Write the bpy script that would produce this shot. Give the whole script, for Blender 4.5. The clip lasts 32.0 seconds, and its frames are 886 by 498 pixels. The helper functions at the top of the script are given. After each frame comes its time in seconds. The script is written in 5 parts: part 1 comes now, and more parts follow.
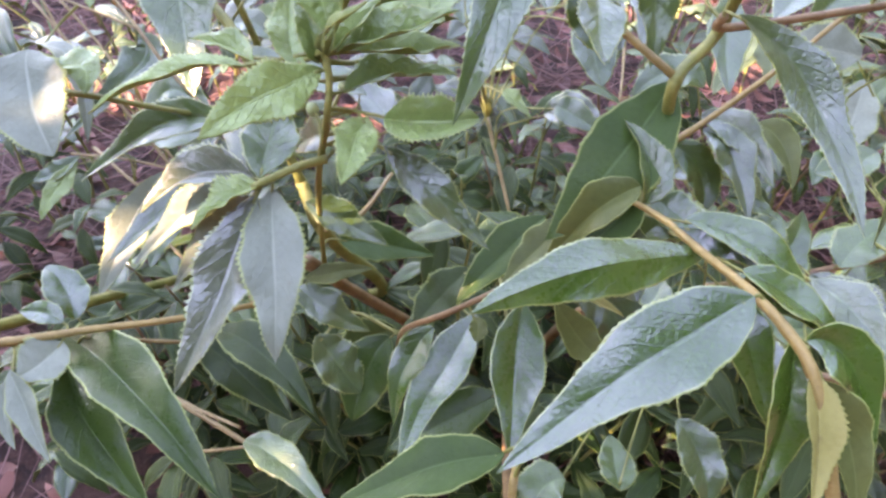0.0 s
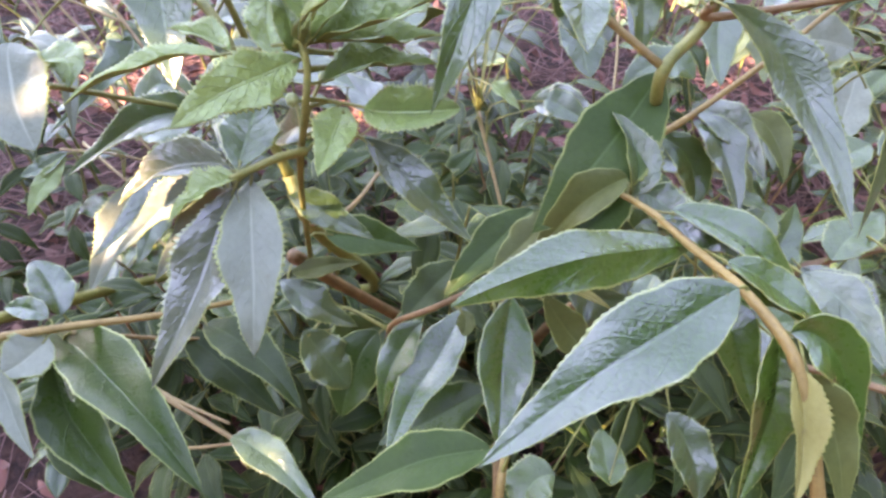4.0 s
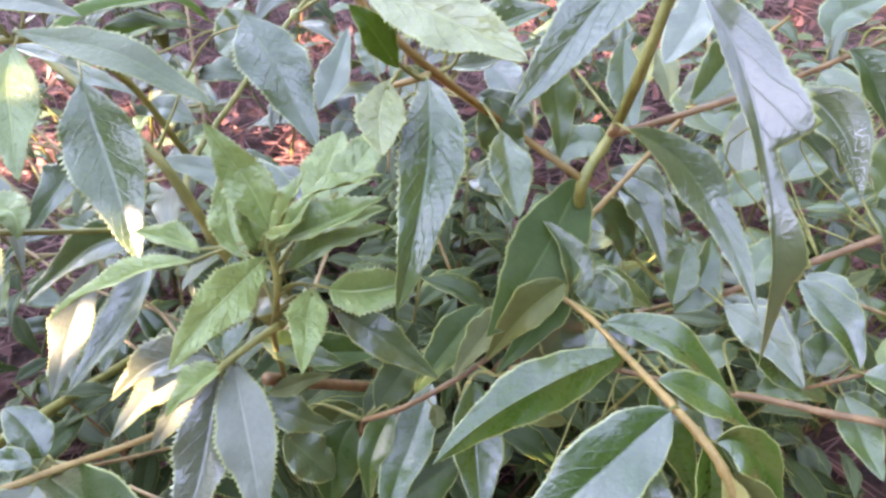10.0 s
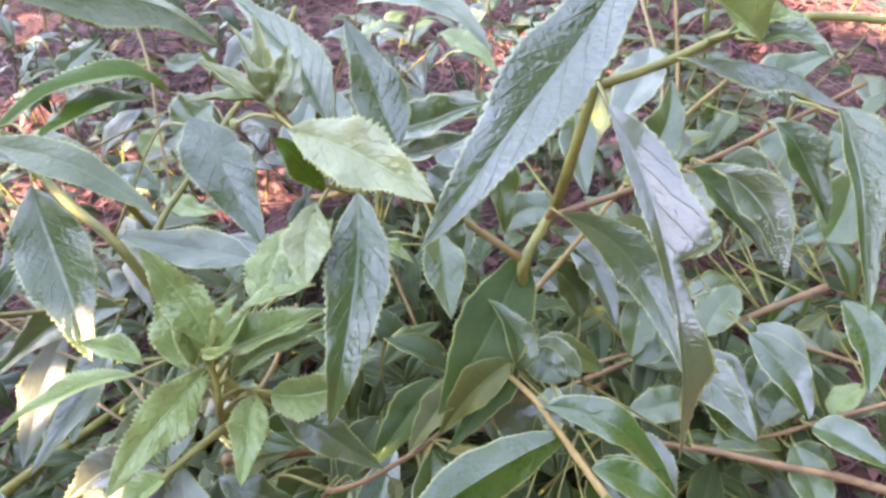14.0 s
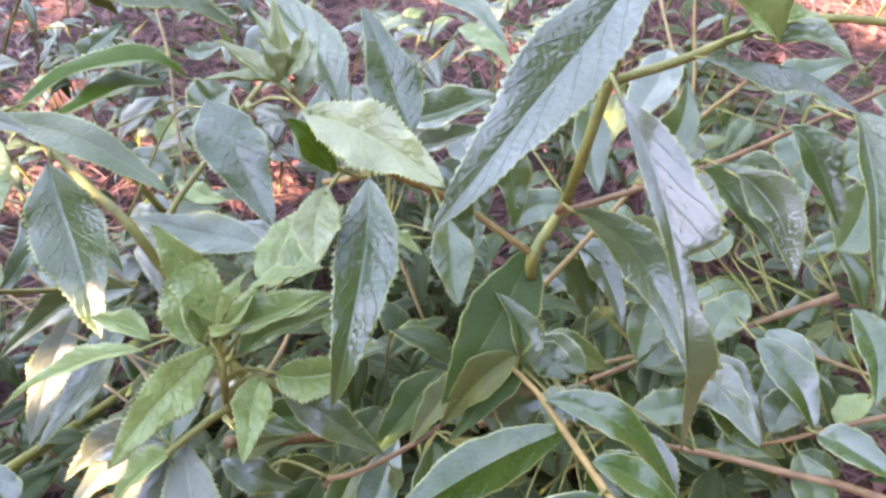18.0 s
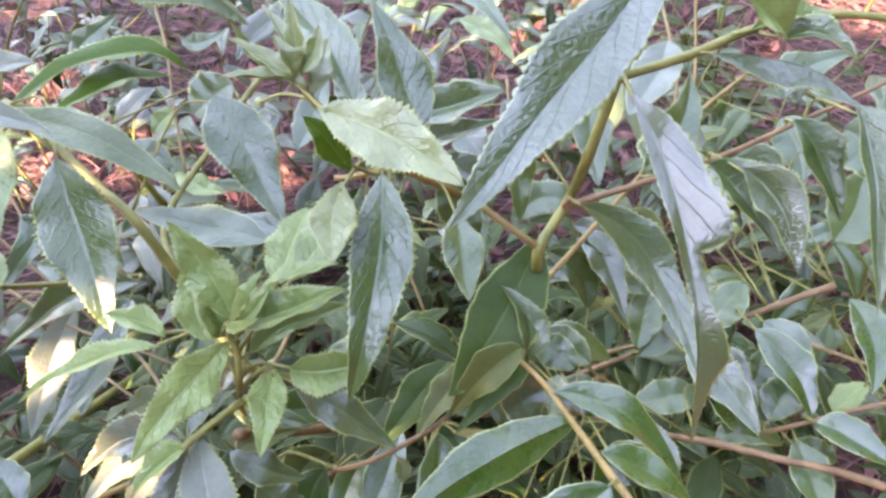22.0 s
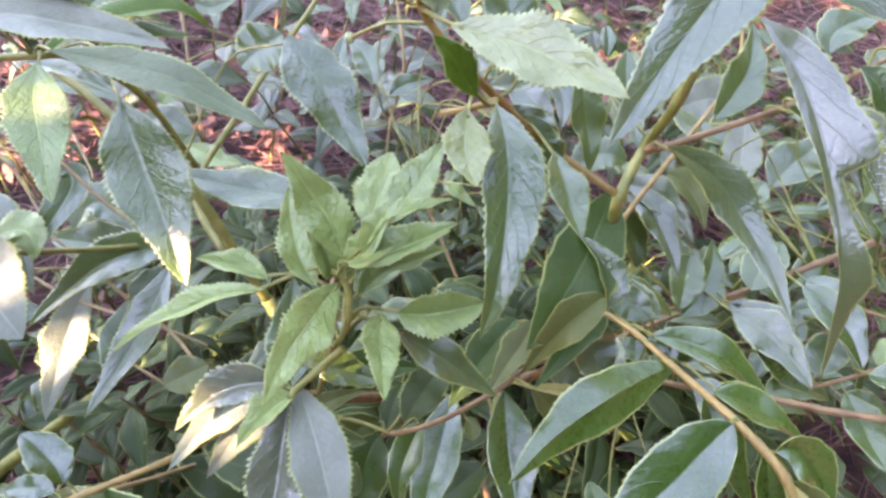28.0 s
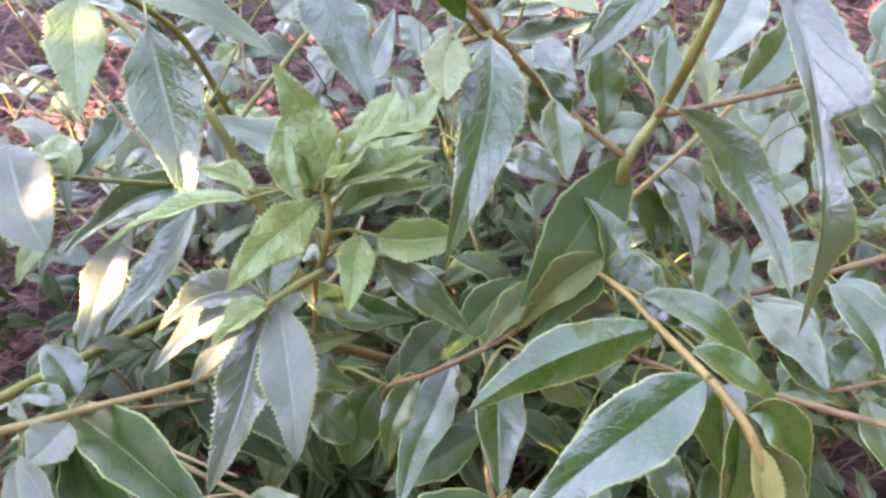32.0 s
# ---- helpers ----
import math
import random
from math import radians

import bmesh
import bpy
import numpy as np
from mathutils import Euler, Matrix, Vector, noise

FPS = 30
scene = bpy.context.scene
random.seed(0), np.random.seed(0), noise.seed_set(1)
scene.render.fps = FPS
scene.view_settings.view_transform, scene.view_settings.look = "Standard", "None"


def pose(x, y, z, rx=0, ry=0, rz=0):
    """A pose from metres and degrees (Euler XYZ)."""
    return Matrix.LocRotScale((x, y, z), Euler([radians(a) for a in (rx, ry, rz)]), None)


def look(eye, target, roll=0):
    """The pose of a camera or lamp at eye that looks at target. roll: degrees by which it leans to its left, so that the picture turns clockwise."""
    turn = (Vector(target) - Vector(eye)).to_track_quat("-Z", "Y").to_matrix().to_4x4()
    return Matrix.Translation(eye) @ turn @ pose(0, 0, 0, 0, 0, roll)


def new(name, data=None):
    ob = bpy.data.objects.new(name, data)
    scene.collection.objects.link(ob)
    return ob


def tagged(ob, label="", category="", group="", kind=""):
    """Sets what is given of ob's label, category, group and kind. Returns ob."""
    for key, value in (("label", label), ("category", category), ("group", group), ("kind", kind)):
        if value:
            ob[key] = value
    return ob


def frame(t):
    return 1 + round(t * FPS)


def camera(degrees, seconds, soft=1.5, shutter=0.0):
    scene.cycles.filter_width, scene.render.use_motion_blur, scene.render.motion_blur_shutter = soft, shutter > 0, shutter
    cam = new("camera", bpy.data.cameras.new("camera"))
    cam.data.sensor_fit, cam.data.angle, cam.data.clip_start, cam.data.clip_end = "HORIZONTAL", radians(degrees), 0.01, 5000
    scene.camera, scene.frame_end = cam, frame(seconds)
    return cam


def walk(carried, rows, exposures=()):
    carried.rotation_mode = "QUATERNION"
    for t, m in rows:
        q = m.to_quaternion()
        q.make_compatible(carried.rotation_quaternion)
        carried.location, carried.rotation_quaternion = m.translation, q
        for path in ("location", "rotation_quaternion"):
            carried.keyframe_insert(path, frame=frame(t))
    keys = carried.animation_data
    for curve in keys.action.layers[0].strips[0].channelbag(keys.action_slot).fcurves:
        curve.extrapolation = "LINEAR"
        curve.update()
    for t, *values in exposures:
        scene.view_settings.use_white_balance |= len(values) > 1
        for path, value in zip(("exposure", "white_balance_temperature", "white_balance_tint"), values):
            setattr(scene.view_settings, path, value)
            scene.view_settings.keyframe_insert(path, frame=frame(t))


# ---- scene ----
cam = camera(69.30, 32.0, soft=2.8)
KELVIN, TINT = 9700.0, 43.0
GAIN = ((0.0, 0.02), (6.0, 0.04), (8.0, 0.22), (9.0, 0.14), (11.0, 0.05), (13.0, 0.0), (20.0, 0.0), (25.0, 0.05), (28.0, 0.04), (31.0, 0.1), (32.0, 0.1))
EXPOSURE = 4.47
PATH = [
    (0, (0.0877, 0.1084, 0.7069), (0.0080, 1.5463, -0.6810), 3.40),
    (0.5, (0.0869, 0.1129, 0.7063), (-0.0312, 1.5545, -0.6749), 1.91),
    (1, (0.0901, 0.1103, 0.7039), (-0.0009, 1.5452, -0.6863), 2.40),
    (1.5, (0.0918, 0.1138, 0.7054), (0.0152, 1.5581, -0.6760), 2.90),
    (2, (0.0884, 0.1127, 0.7045), (-0.0061, 1.5521, -0.6809), 2.71),
    (2.5, (0.0857, 0.1122, 0.7065), (0.0350, 1.5432, -0.6897), 4.05),
    (3, (0.0856, 0.1096, 0.7077), (0.0180, 1.5348, -0.6938), 3.52),
    (3.5, (0.0932, 0.1098, 0.7036), (0.0209, 1.5383, -0.6943), 3.38),
    (5.5, (0.0899, 0.1116, 0.7073), (0.0182, 1.5429, -0.6879), 3.07),
    (6, (0.0883, 0.1092, 0.7076), (0.0418, 1.5378, -0.6913), 3.51),
    (6.5, (0.0907, 0.1096, 0.7093), (0.0424, 1.5417, -0.6859), 3.47),
    (7, (0.0914, 0.1080, 0.7101), (0.0442, 1.5362, -0.6891), 3.57),
    (7.5, (0.0924, 0.1051, 0.7124), (0.0784, 1.5187, -0.7024), 4.25),
    (8, (0.0914, 0.1020, 0.7130), (0.0845, 1.5071, -0.7102), 4.06),
    (8.5, (0.0920, 0.1048, 0.7196), (0.1014, 1.5334, -0.6800), 3.61),
    (9, (0.0872, 0.1151, 0.7348), (0.1406, 1.5108, -0.6966), 2.49),
    (9.5, (0.0877, 0.1277, 0.7519), (0.1489, 1.5273, -0.6755), 0.33),
    (10, (0.0850, 0.1327, 0.7652), (0.1916, 1.5369, -0.6549), 0.62),
    (10.5, (0.0828, 0.1335, 0.7730), (0.2214, 1.5342, -0.6479), 0.34),
    (11, (0.0878, 0.1352, 0.7869), (0.2992, 1.5538, -0.6070), 1.20),
    (11.5, (0.0912, 0.1394, 0.7932), (0.2909, 1.5874, -0.5719), -0.30),
    (12, (0.0947, 0.1521, 0.7933), (0.2845, 1.5937, -0.5799), -0.57),
    (12.5, (0.0986, 0.1636, 0.7968), (0.2658, 1.5898, -0.5953), -0.56),
    (13, (0.1037, 0.1562, 0.7973), (0.2948, 1.5863, -0.5878), -0.10),
    (13.5, (0.1024, 0.1503, 0.7953), (0.2676, 1.5814, -0.5920), -0.41),
    (14, (0.1062, 0.1457, 0.7943), (0.2523, 1.5857, -0.5859), -0.31),
    (14.5, (0.1063, 0.1432, 0.7955), (0.2222, 1.5886, -0.5819), -0.42),
    (16.5, (0.1046, 0.1477, 0.7909), (0.2547, 1.5923, -0.5842), 1.17),
    (17, (0.1029, 0.1425, 0.7915), (0.2328, 1.5857, -0.5870), 0.85),
    (17.5, (0.1070, 0.1411, 0.7901), (0.2326, 1.5744, -0.5991), 0.97),
    (18, (0.1065, 0.1417, 0.7917), (0.2212, 1.5857, -0.5874), 0.94),
    (18.5, (0.1057, 0.1399, 0.7887), (0.2144, 1.5775, -0.5974), 1.10),
    (19, (0.1115, 0.1426, 0.7868), (0.2196, 1.5740, -0.6058), 1.19),
    (19.5, (0.1107, 0.1421, 0.7872), (0.2174, 1.5762, -0.6028), 1.50),
    (20, (0.1158, 0.1434, 0.7854), (0.2354, 1.5726, -0.6086), 1.83),
    (20.5, (0.1149, 0.1464, 0.7855), (0.2153, 1.5788, -0.6067), 1.36),
    (21, (0.1124, 0.1417, 0.7853), (0.2161, 1.5695, -0.6114), 1.70),
    (21.5, (0.1119, 0.1400, 0.7903), (0.2312, 1.5602, -0.6128), 1.33),
    (22, (0.0989, 0.1423, 0.7951), (0.2376, 1.5596, -0.6092), 1.45),
    (22.5, (0.0883, 0.1399, 0.7928), (0.2455, 1.5587, -0.6080), 1.29),
    (23, (0.0809, 0.1324, 0.7927), (0.2597, 1.5446, -0.6122), 1.76),
    (23.5, (0.0750, 0.1281, 0.7923), (0.2592, 1.5427, -0.6095), 2.30),
    (24, (0.0735, 0.1294, 0.7904), (0.2449, 1.5477, -0.6093), 2.26),
    (24.5, (0.0724, 0.1276, 0.7896), (0.2171, 1.5569, -0.6018), 2.03),
    (25, (0.0738, 0.1247, 0.7864), (0.2133, 1.5513, -0.6084), 2.12),
    (25.5, (0.0706, 0.1295, 0.7806), (0.2274, 1.5433, -0.6254), 1.71),
    (27.5, (0.0456, 0.1340, 0.7712), (0.2910, 1.5746, -0.5942), 2.68),
    (28, (0.0466, 0.1405, 0.7730), (0.2786, 1.5275, -0.6490), 3.39),
    (28.5, (0.0501, 0.1363, 0.7737), (0.2727, 1.5037, -0.6687), 3.73),
    (29, (0.0540, 0.1318, 0.7722), (0.2534, 1.5073, -0.6660), 4.04),
    (29.5, (0.0608, 0.1250, 0.7692), (0.2337, 1.5162, -0.6572), 3.51),
    (30, (0.0627, 0.1242, 0.7688), (0.2083, 1.5280, -0.6483), 4.09),
    (30.5, (0.0666, 0.1222, 0.7661), (0.1793, 1.5247, -0.6552), 4.19),
    (31, (0.0662, 0.1211, 0.7662), (0.1487, 1.5259, -0.6550), 3.68),
    (31.5, (0.0713, 0.1188, 0.7608), (0.1569, 1.5227, -0.6610), 4.23),
    (32, (0.0734, 0.1169, 0.7566), (0.1311, 1.5280, -0.6595), 3.49),
]
walk(cam, [(t, look(eye, target, roll)) for t, eye, target, roll in PATH], [(t, EXPOSURE + stops, KELVIN, TINT) for t, stops in GAIN])

# ---- light ----
SUN_FROM = Vector((-0.75, -0.45, 0.5)).normalized()
world = bpy.data.worlds.new("sky_world")
scene.world = world
world.use_nodes = True
wn = world.node_tree.nodes
sky = wn.new("ShaderNodeTexSky")
sky.sky_type, sky.sun_disc = "NISHITA", False
sky.sun_elevation = math.asin(SUN_FROM.z)
sky.sun_rotation = math.atan2(SUN_FROM.x, SUN_FROM.y)
sky.dust_density, sky.air_density, sky.ozone_density = 0.1, 1.0, 3.2
wn["Background"].inputs["Strength"].default_value = 0.15
world.node_tree.links.new(sky.outputs[0], wn["Background"].inputs["Color"])
sun = new("sun", bpy.data.lights.new("sun", "SUN"))
sun.data.energy, sun.data.angle, sun.data.color = 2.0, radians(0.6), (1.0, 0.97, 0.95)
sun.matrix_world = look(SUN_FROM * 20, (0, 0, 0))

# ---- materials ----


class Nodes:
    """A short way to write node trees."""

    def __init__(self, name):
        self.mat = bpy.data.materials.new(name)
        self.mat.use_nodes = True
        self.tree = self.mat.node_tree
        self.bsdf = self.tree.nodes["Principled BSDF"]
        self.out = self.tree.nodes["Material Output"]

    def add(self, kind, **inputs):
        node = self.tree.nodes.new(kind)
        for key, value in inputs.items():
            self.put(node, key, value)
        return node

    def put(self, node, key, value):
        socket = node.inputs[int(key[1:]) if key[0] == "i" and key[1:].isdigit() else key.replace("_", " ")]
        if isinstance(value, bpy.types.NodeSocket):
            self.tree.links.new(value, socket)
        else:
            socket.default_value = value

    def math(self, op, a, b=0.0, c=0.0):
        node = self.tree.nodes.new("ShaderNodeMath")
        node.operation = op
        for i, v in enumerate((a, b, c)):
            self.put(node, "i%d" % i, v)
        return node.outputs[0]

    def ramp(self, value, lo, hi, a=0.0, b=1.0):
        node = self.tree.nodes.new("ShaderNodeMapRange")
        node.interpolation_type = "SMOOTHSTEP"
        for i, v in enumerate((value, lo, hi, a, b)):
            self.put(node, "i%d" % i, v)
        return node.outputs[0]

    def mix(self, fac, a, b):
        node = self.tree.nodes.new("ShaderNodeMix")
        node.data_type = "RGBA"
        for i, v in zip((0, 6, 7), (fac, a, b)):
            self.put(node, "i%d" % i, v)
        return node.outputs[2]

    def noise(self, scale, detail=3.0, where=None, rough=0.55):
        node = self.add("ShaderNodeTexNoise", Scale=scale, Detail=detail, Roughness=rough)
        if where is not None:
            self.put(node, "Vector", where)
        return node.outputs[0]

    def bump(self, height, strength, distance):
        return self.add("ShaderNodeBump", Height=height, Strength=strength, Distance=distance).outputs[0]


def rgb(r, g, b):
    return (r, g, b, 1.0)


def leaf_material(name, dark, light, rough, vein, margin, thin=0.25, spots=0.0, quilt=0.5, coat=0.0, mine=0.0):
    n = Nodes(name)
    dark, light = ((c[0], c[1], c[2] * 0.54) for c in (dark, light))
    uv = n.add("ShaderNodeUVMap").outputs[0]
    sep = n.add("ShaderNodeSeparateXYZ", Vector=uv)
    ax = n.math("ABSOLUTE", n.math("MULTIPLY_ADD", sep.outputs[0], 2.0, -1.0))
    s = sep.outputs[1]
    rand = n.add("ShaderNodeObjectInfo").outputs["Random"]
    place = n.add("ShaderNodeTexCoord").outputs["Object"]
    wob = n.noise(60.0, 2.0, place)
    fine = n.noise(420.0, 3.0, place)
    grid = n.noise(1500.0, 2.0, place)
    # side veins sweep from the midrib to the margin
    phase = n.math("ADD", n.math("MULTIPLY", s, 9.0), n.math("MULTIPLY", ax, -2.1))
    phase = n.math("ADD", phase, n.math("MULTIPLY", wob, 0.9))
    tri = n.math("PINGPONG", phase, 0.5)
    side = n.math("MULTIPLY", n.ramp(tri, 0.0, 0.06, 1.0, 0.0), n.ramp(ax, 0.75, 0.97, 1.0, 0.0))
    rib = n.ramp(ax, 0.015, 0.055, 1.0, 0.0)
    shade = n.math("ADD", n.math("MULTIPLY", wob, 0.55), n.math("MULTIPLY", rand, 0.5))
    col = n.mix(n.ramp(shade, 0.25, 0.8), rgb(*dark), rgb(*light))
    col = n.mix(n.math("MULTIPLY", n.ramp(fine, 0.35, 0.75), 0.22), col, rgb(*[c * 0.6 for c in dark]))
    col = n.mix(n.math("MULTIPLY", side, vein * 0.16), col, rgb(*[c * 0.5 for c in dark]))
    col = n.mix(n.math("MULTIPLY", rib, vein * 0.6), col, rgb(*[min(1, c * 1.7 + 0.04) for c in light]))
    col = n.mix(n.math("MULTIPLY", n.ramp(ax, 0.92, 0.97), margin), col, rgb(0.30, 0.36, 0.11))
    if spots:
        blot = n.ramp(n.noise(150.0, 4.0, place), 0.62, 0.72)
        col = n.mix(n.math("MULTIPLY", blot, spots), col, rgb(0.16, 0.10, 0.05))
    if mine:
        trail = n.ramp(n.math("PINGPONG", n.math("MULTIPLY", n.noise(130.0, 2.0, place), 7.0), 0.5), 0.02, 0.09, 0.8, 0.0)
        patch = n.math("MULTIPLY", n.ramp(s, 0.45, 0.6), n.ramp(ax, 0.7, 0.85, 1.0, 0.0))
        col = n.mix(n.math("MULTIPLY", trail, n.math("MULTIPLY", patch, mine)), col, rgb(0.62, 0.62, 0.55))
    b = n.bsdf
    n.put(b, "Base Color", col)
    n.put(b, "Roughness", n.ramp(n.math("ADD", fine, n.math("MULTIPLY", wob, 0.6)), 0.5, 1.1, rough - 0.06, rough + 0.12))
    n.put(b, "IOR", 1.56)
    n.put(b, "Specular IOR Level", 0.36 if coat > 0.12 else 0.2)
    n.put(b, "Coat Weight", n.math("MULTIPLY", n.math("MULTIPLY_ADD", side, -0.3, 1.0), n.ramp(wob, 0.25, 0.75, coat * 0.75, coat)))
    n.put(b, "Coat Roughness", 0.23)
    n.put(b, "Coat IOR", 1.85)
    high = n.math("ADD", n.math("ADD", n.math("MULTIPLY", side, -0.5), n.math("MULTIPLY", rib, -1.0)), n.math("MULTIPLY", n.math("ADD", grid, fine), 0.22))
    net = n.tree.nodes.new("ShaderNodeTexVoronoi")
    net.feature = "DISTANCE_TO_EDGE"
    n.put(net, "Vector", place)
    n.put(net, "Scale", 330.0)
    high = n.math("ADD", high, n.math("MULTIPLY", n.ramp(net.outputs[0], 0.0, 0.3), 0.3))
    high = n.math("ADD", high, n.math("MULTIPLY", tri, 0.2))
    high = n.math("ADD", high, n.math("MULTIPLY", n.noise(300.0, 2.0, place), 1.7))
    relief = n.bump(high, min(1.0, quilt * 0.7), 0.0005 * max(1.0, quilt))
    n.put(b, "Normal", relief)
    n.put(b, "Coat Normal", relief)
    tr = n.add("ShaderNodeBsdfTranslucent", Color=n.mix(0.5, col, rgb(light[0] * 1.15, light[1] * 1.15, light[2] * 0.8)))
    mixer = n.add("ShaderNodeMixShader", i0=thin, i1=b.outputs[0], i2=tr.outputs[0])
    n.put(n.out, "Surface", mixer.outputs[0])
    return n.mat


LEAF = {
    "young": leaf_material("young_leaf_green", (0.175, 0.275, 0.135), (0.255, 0.365, 0.195), 0.38, 0.55, 0.8, 0.26, 0.15, 1.2, 0.4),
    # light green leaf, base whitened further to stand for white sun flecks
    "pale": leaf_material("sun_whitened_leaf_green", (0.168, 0.205, 0.26), (0.238, 0.275, 0.35), 0.42, 0.5, 0.8, 0.16, 0.2, 0.8, 0.1),
    "mature": leaf_material("mature_leaf_green", (0.042, 0.097, 0.031), (0.073, 0.139, 0.049), 0.38, 0.45, 0.75, 0.2, 0.1, 0.8, 0.75),
    "bluish": leaf_material("waxy_leaf_green", (0.044, 0.085, 0.041), (0.068, 0.117, 0.063), 0.34, 0.4, 0.7, 0.18, 0.1, 0.8, 1.0),
    "glossy": leaf_material("glossy_leaf_green", (0.027, 0.080, 0.014), (0.048, 0.116, 0.026), 0.28, 0.2, 0.9, 0.18, 0.05, 0.42, 0.85),
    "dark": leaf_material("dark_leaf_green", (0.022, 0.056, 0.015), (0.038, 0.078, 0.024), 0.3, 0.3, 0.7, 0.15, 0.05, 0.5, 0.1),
    "shiny": leaf_material("bright_leaf_green", (0.051, 0.123, 0.016), (0.078, 0.168, 0.030), 0.34, 0.5, 0.8, 0.25, 0.05, 0.9, 0.06),
    "bud": leaf_material("unfolding_leaf_green", (0.165, 0.22, 0.115), (0.235, 0.285, 0.17), 0.4, 0.5, 0.8, 0.25, 0.05, 1.0, 0.6),
    # grey base stands in for the sky's bluish sheen, on top of the coat
    "silver": leaf_material("sheen_grey_leaf_green", (0.083, 0.105, 0.1), (0.115, 0.14, 0.135), 0.34, 0.4, 0.7, 0.18, 0.1, 0.9, 1.0),
    # leaf green darkened: shade low in the plants is put into the colour
    "shade": leaf_material("shade_darkened_leaf_green", (0.018, 0.041, 0.011), (0.038, 0.069, 0.023), 0.42, 0.35, 0.6, 0.2, 0.1, 0.5, 0.04),
    # dark, barely translucent leaf for the crown added to block the sun
    "crown": leaf_material("shade_tree_leaf_green", (0.030, 0.060, 0.018), (0.050, 0.085, 0.027), 0.4, 0.3, 0.2, 0.05, 0.0, 0.4, 0.2),
    "deep": leaf_material("deep_leaf_green", (0.028, 0.072, 0.016), (0.047, 0.1, 0.028), 0.45, 0.5, 0.8, 0.2, 0.05, 0.5, 0.05),
    "olive": leaf_material("olive_leaf_green", (0.085, 0.108, 0.05), (0.12, 0.142, 0.07), 0.5, 0.4, 0.7, 0.25, 0.1, 0.4, 0.05),
    # lightened copy of the mature green: sunlight is put into the colour
    "sunlit": leaf_material("sunlit_leaf_green", (0.096, 0.132, 0.054), (0.138, 0.174, 0.081), 0.4, 0.4, 0.6, 0.2, 0.1, 0.6, 0.2),
    "torn": leaf_material("chewed_leaf_green", (0.063, 0.090, 0.051), (0.090, 0.120, 0.070), 0.34, 0.45, 0.8, 0.2, 0.25, 0.5, 1.0),
    "satin": leaf_material("satin_leaf_green", (0.062, 0.112, 0.042), (0.092, 0.150, 0.060), 0.42, 0.45, 0.75, 0.2, 0.1, 0.8, 0.15),
    "mined": leaf_material("tunnelled_leaf_green", (0.066, 0.101, 0.050), (0.098, 0.133, 0.072), 0.38, 0.45, 0.8, 0.2, 0.2, 0.7, 0.4, 0.9),
    "dry": leaf_material("dry_leaf_tan", (0.240, 0.210, 0.108), (0.340, 0.300, 0.171), 0.5, 0.3, 0.3, 0.3, 0.4, 0.5),
}
UNDER = leaf_material("leaf_underside", (0.17, 0.2, 0.12), (0.24, 0.27, 0.17), 0.55, 0.8, 0.6, 0.22, 0.05, 0.4)
RIM = leaf_material("leaf_margin", (0.3, 0.34, 0.14), (0.42, 0.44, 0.2), 0.5, 0.0, 0.0, 0.3, 0.0, 0.2)


def bark_material(name, dark, light, rough=0.6, scale=1.0):
    n = Nodes(name)
    place = n.add("ShaderNodeTexCoord").outputs["Object"]
    big = n.noise(70.0 * scale, 3.0, place)
    fine = n.noise(600.0 * scale, 4.0, place)
    col = n.mix(n.ramp(n.math("ADD", big, n.math("MULTIPLY", fine, 0.4)), 0.5, 0.95), rgb(*dark), rgb(*light))
    speck = n.ramp(n.noise(900.0 * scale, 2.0, place), 0.64, 0.72)
    col = n.mix(n.math("MULTIPLY", speck, 0.4), col, rgb(*[c * 0.45 for c in dark]))
    n.put(n.bsdf, "Base Color", col)
    n.put(n.bsdf, "Roughness", rough)
    n.put(n.bsdf, "Normal", n.bump(n.math("ADD", big, fine), 0.5, 0.0008))
    return n.mat


BARK = {
    "green": bark_material("green_bark", (0.135, 0.145, 0.028), (0.235, 0.225, 0.055)),
    "brown": bark_material("brown_bark", (0.15, 0.082, 0.03), (0.26, 0.15, 0.06)),
    "tan": bark_material("tan_bark", (0.20, 0.125, 0.03), (0.31, 0.205, 0.06)),
    "bud": bark_material("bud_skin", (0.22, 0.29, 0.1), (0.34, 0.4, 0.17), 0.4, 0.6),
    "yellow": bark_material("yellow_bark", (0.2, 0.135, 0.05), (0.3, 0.21, 0.085)),
}


def ground_material():
    n = Nodes("forest_soil")
    place = n.add("ShaderNodeTexCoord").outputs["Object"]
    big = n.noise(4.0, 4.0, place)
    mid = n.noise(26.0, 5.0, place, 0.65)
    fine = n.noise(180.0, 5.0, place, 0.7)
    col = n.mix(n.ramp(mid, 0.35, 0.68), rgb(0.03, 0.013, 0.010), rgb(0.13, 0.052, 0.036))
    col = n.mix(n.math("MULTIPLY", n.ramp(fine, 0.5, 0.75), 0.6), col, rgb(0.2, 0.095, 0.065))
    col = n.mix(n.math("MULTIPLY", n.ramp(big, 0.55, 0.75), 0.4), col, rgb(0.06, 0.055, 0.025))
    n.put(n.bsdf, "Base Color", col)
    n.put(n.bsdf, "Roughness", 0.85)
    n.put(n.bsdf, "Normal", n.bump(n.math("ADD", mid, n.math("MULTIPLY", fine, 0.6)), 0.9, 0.02))
    return n.mat


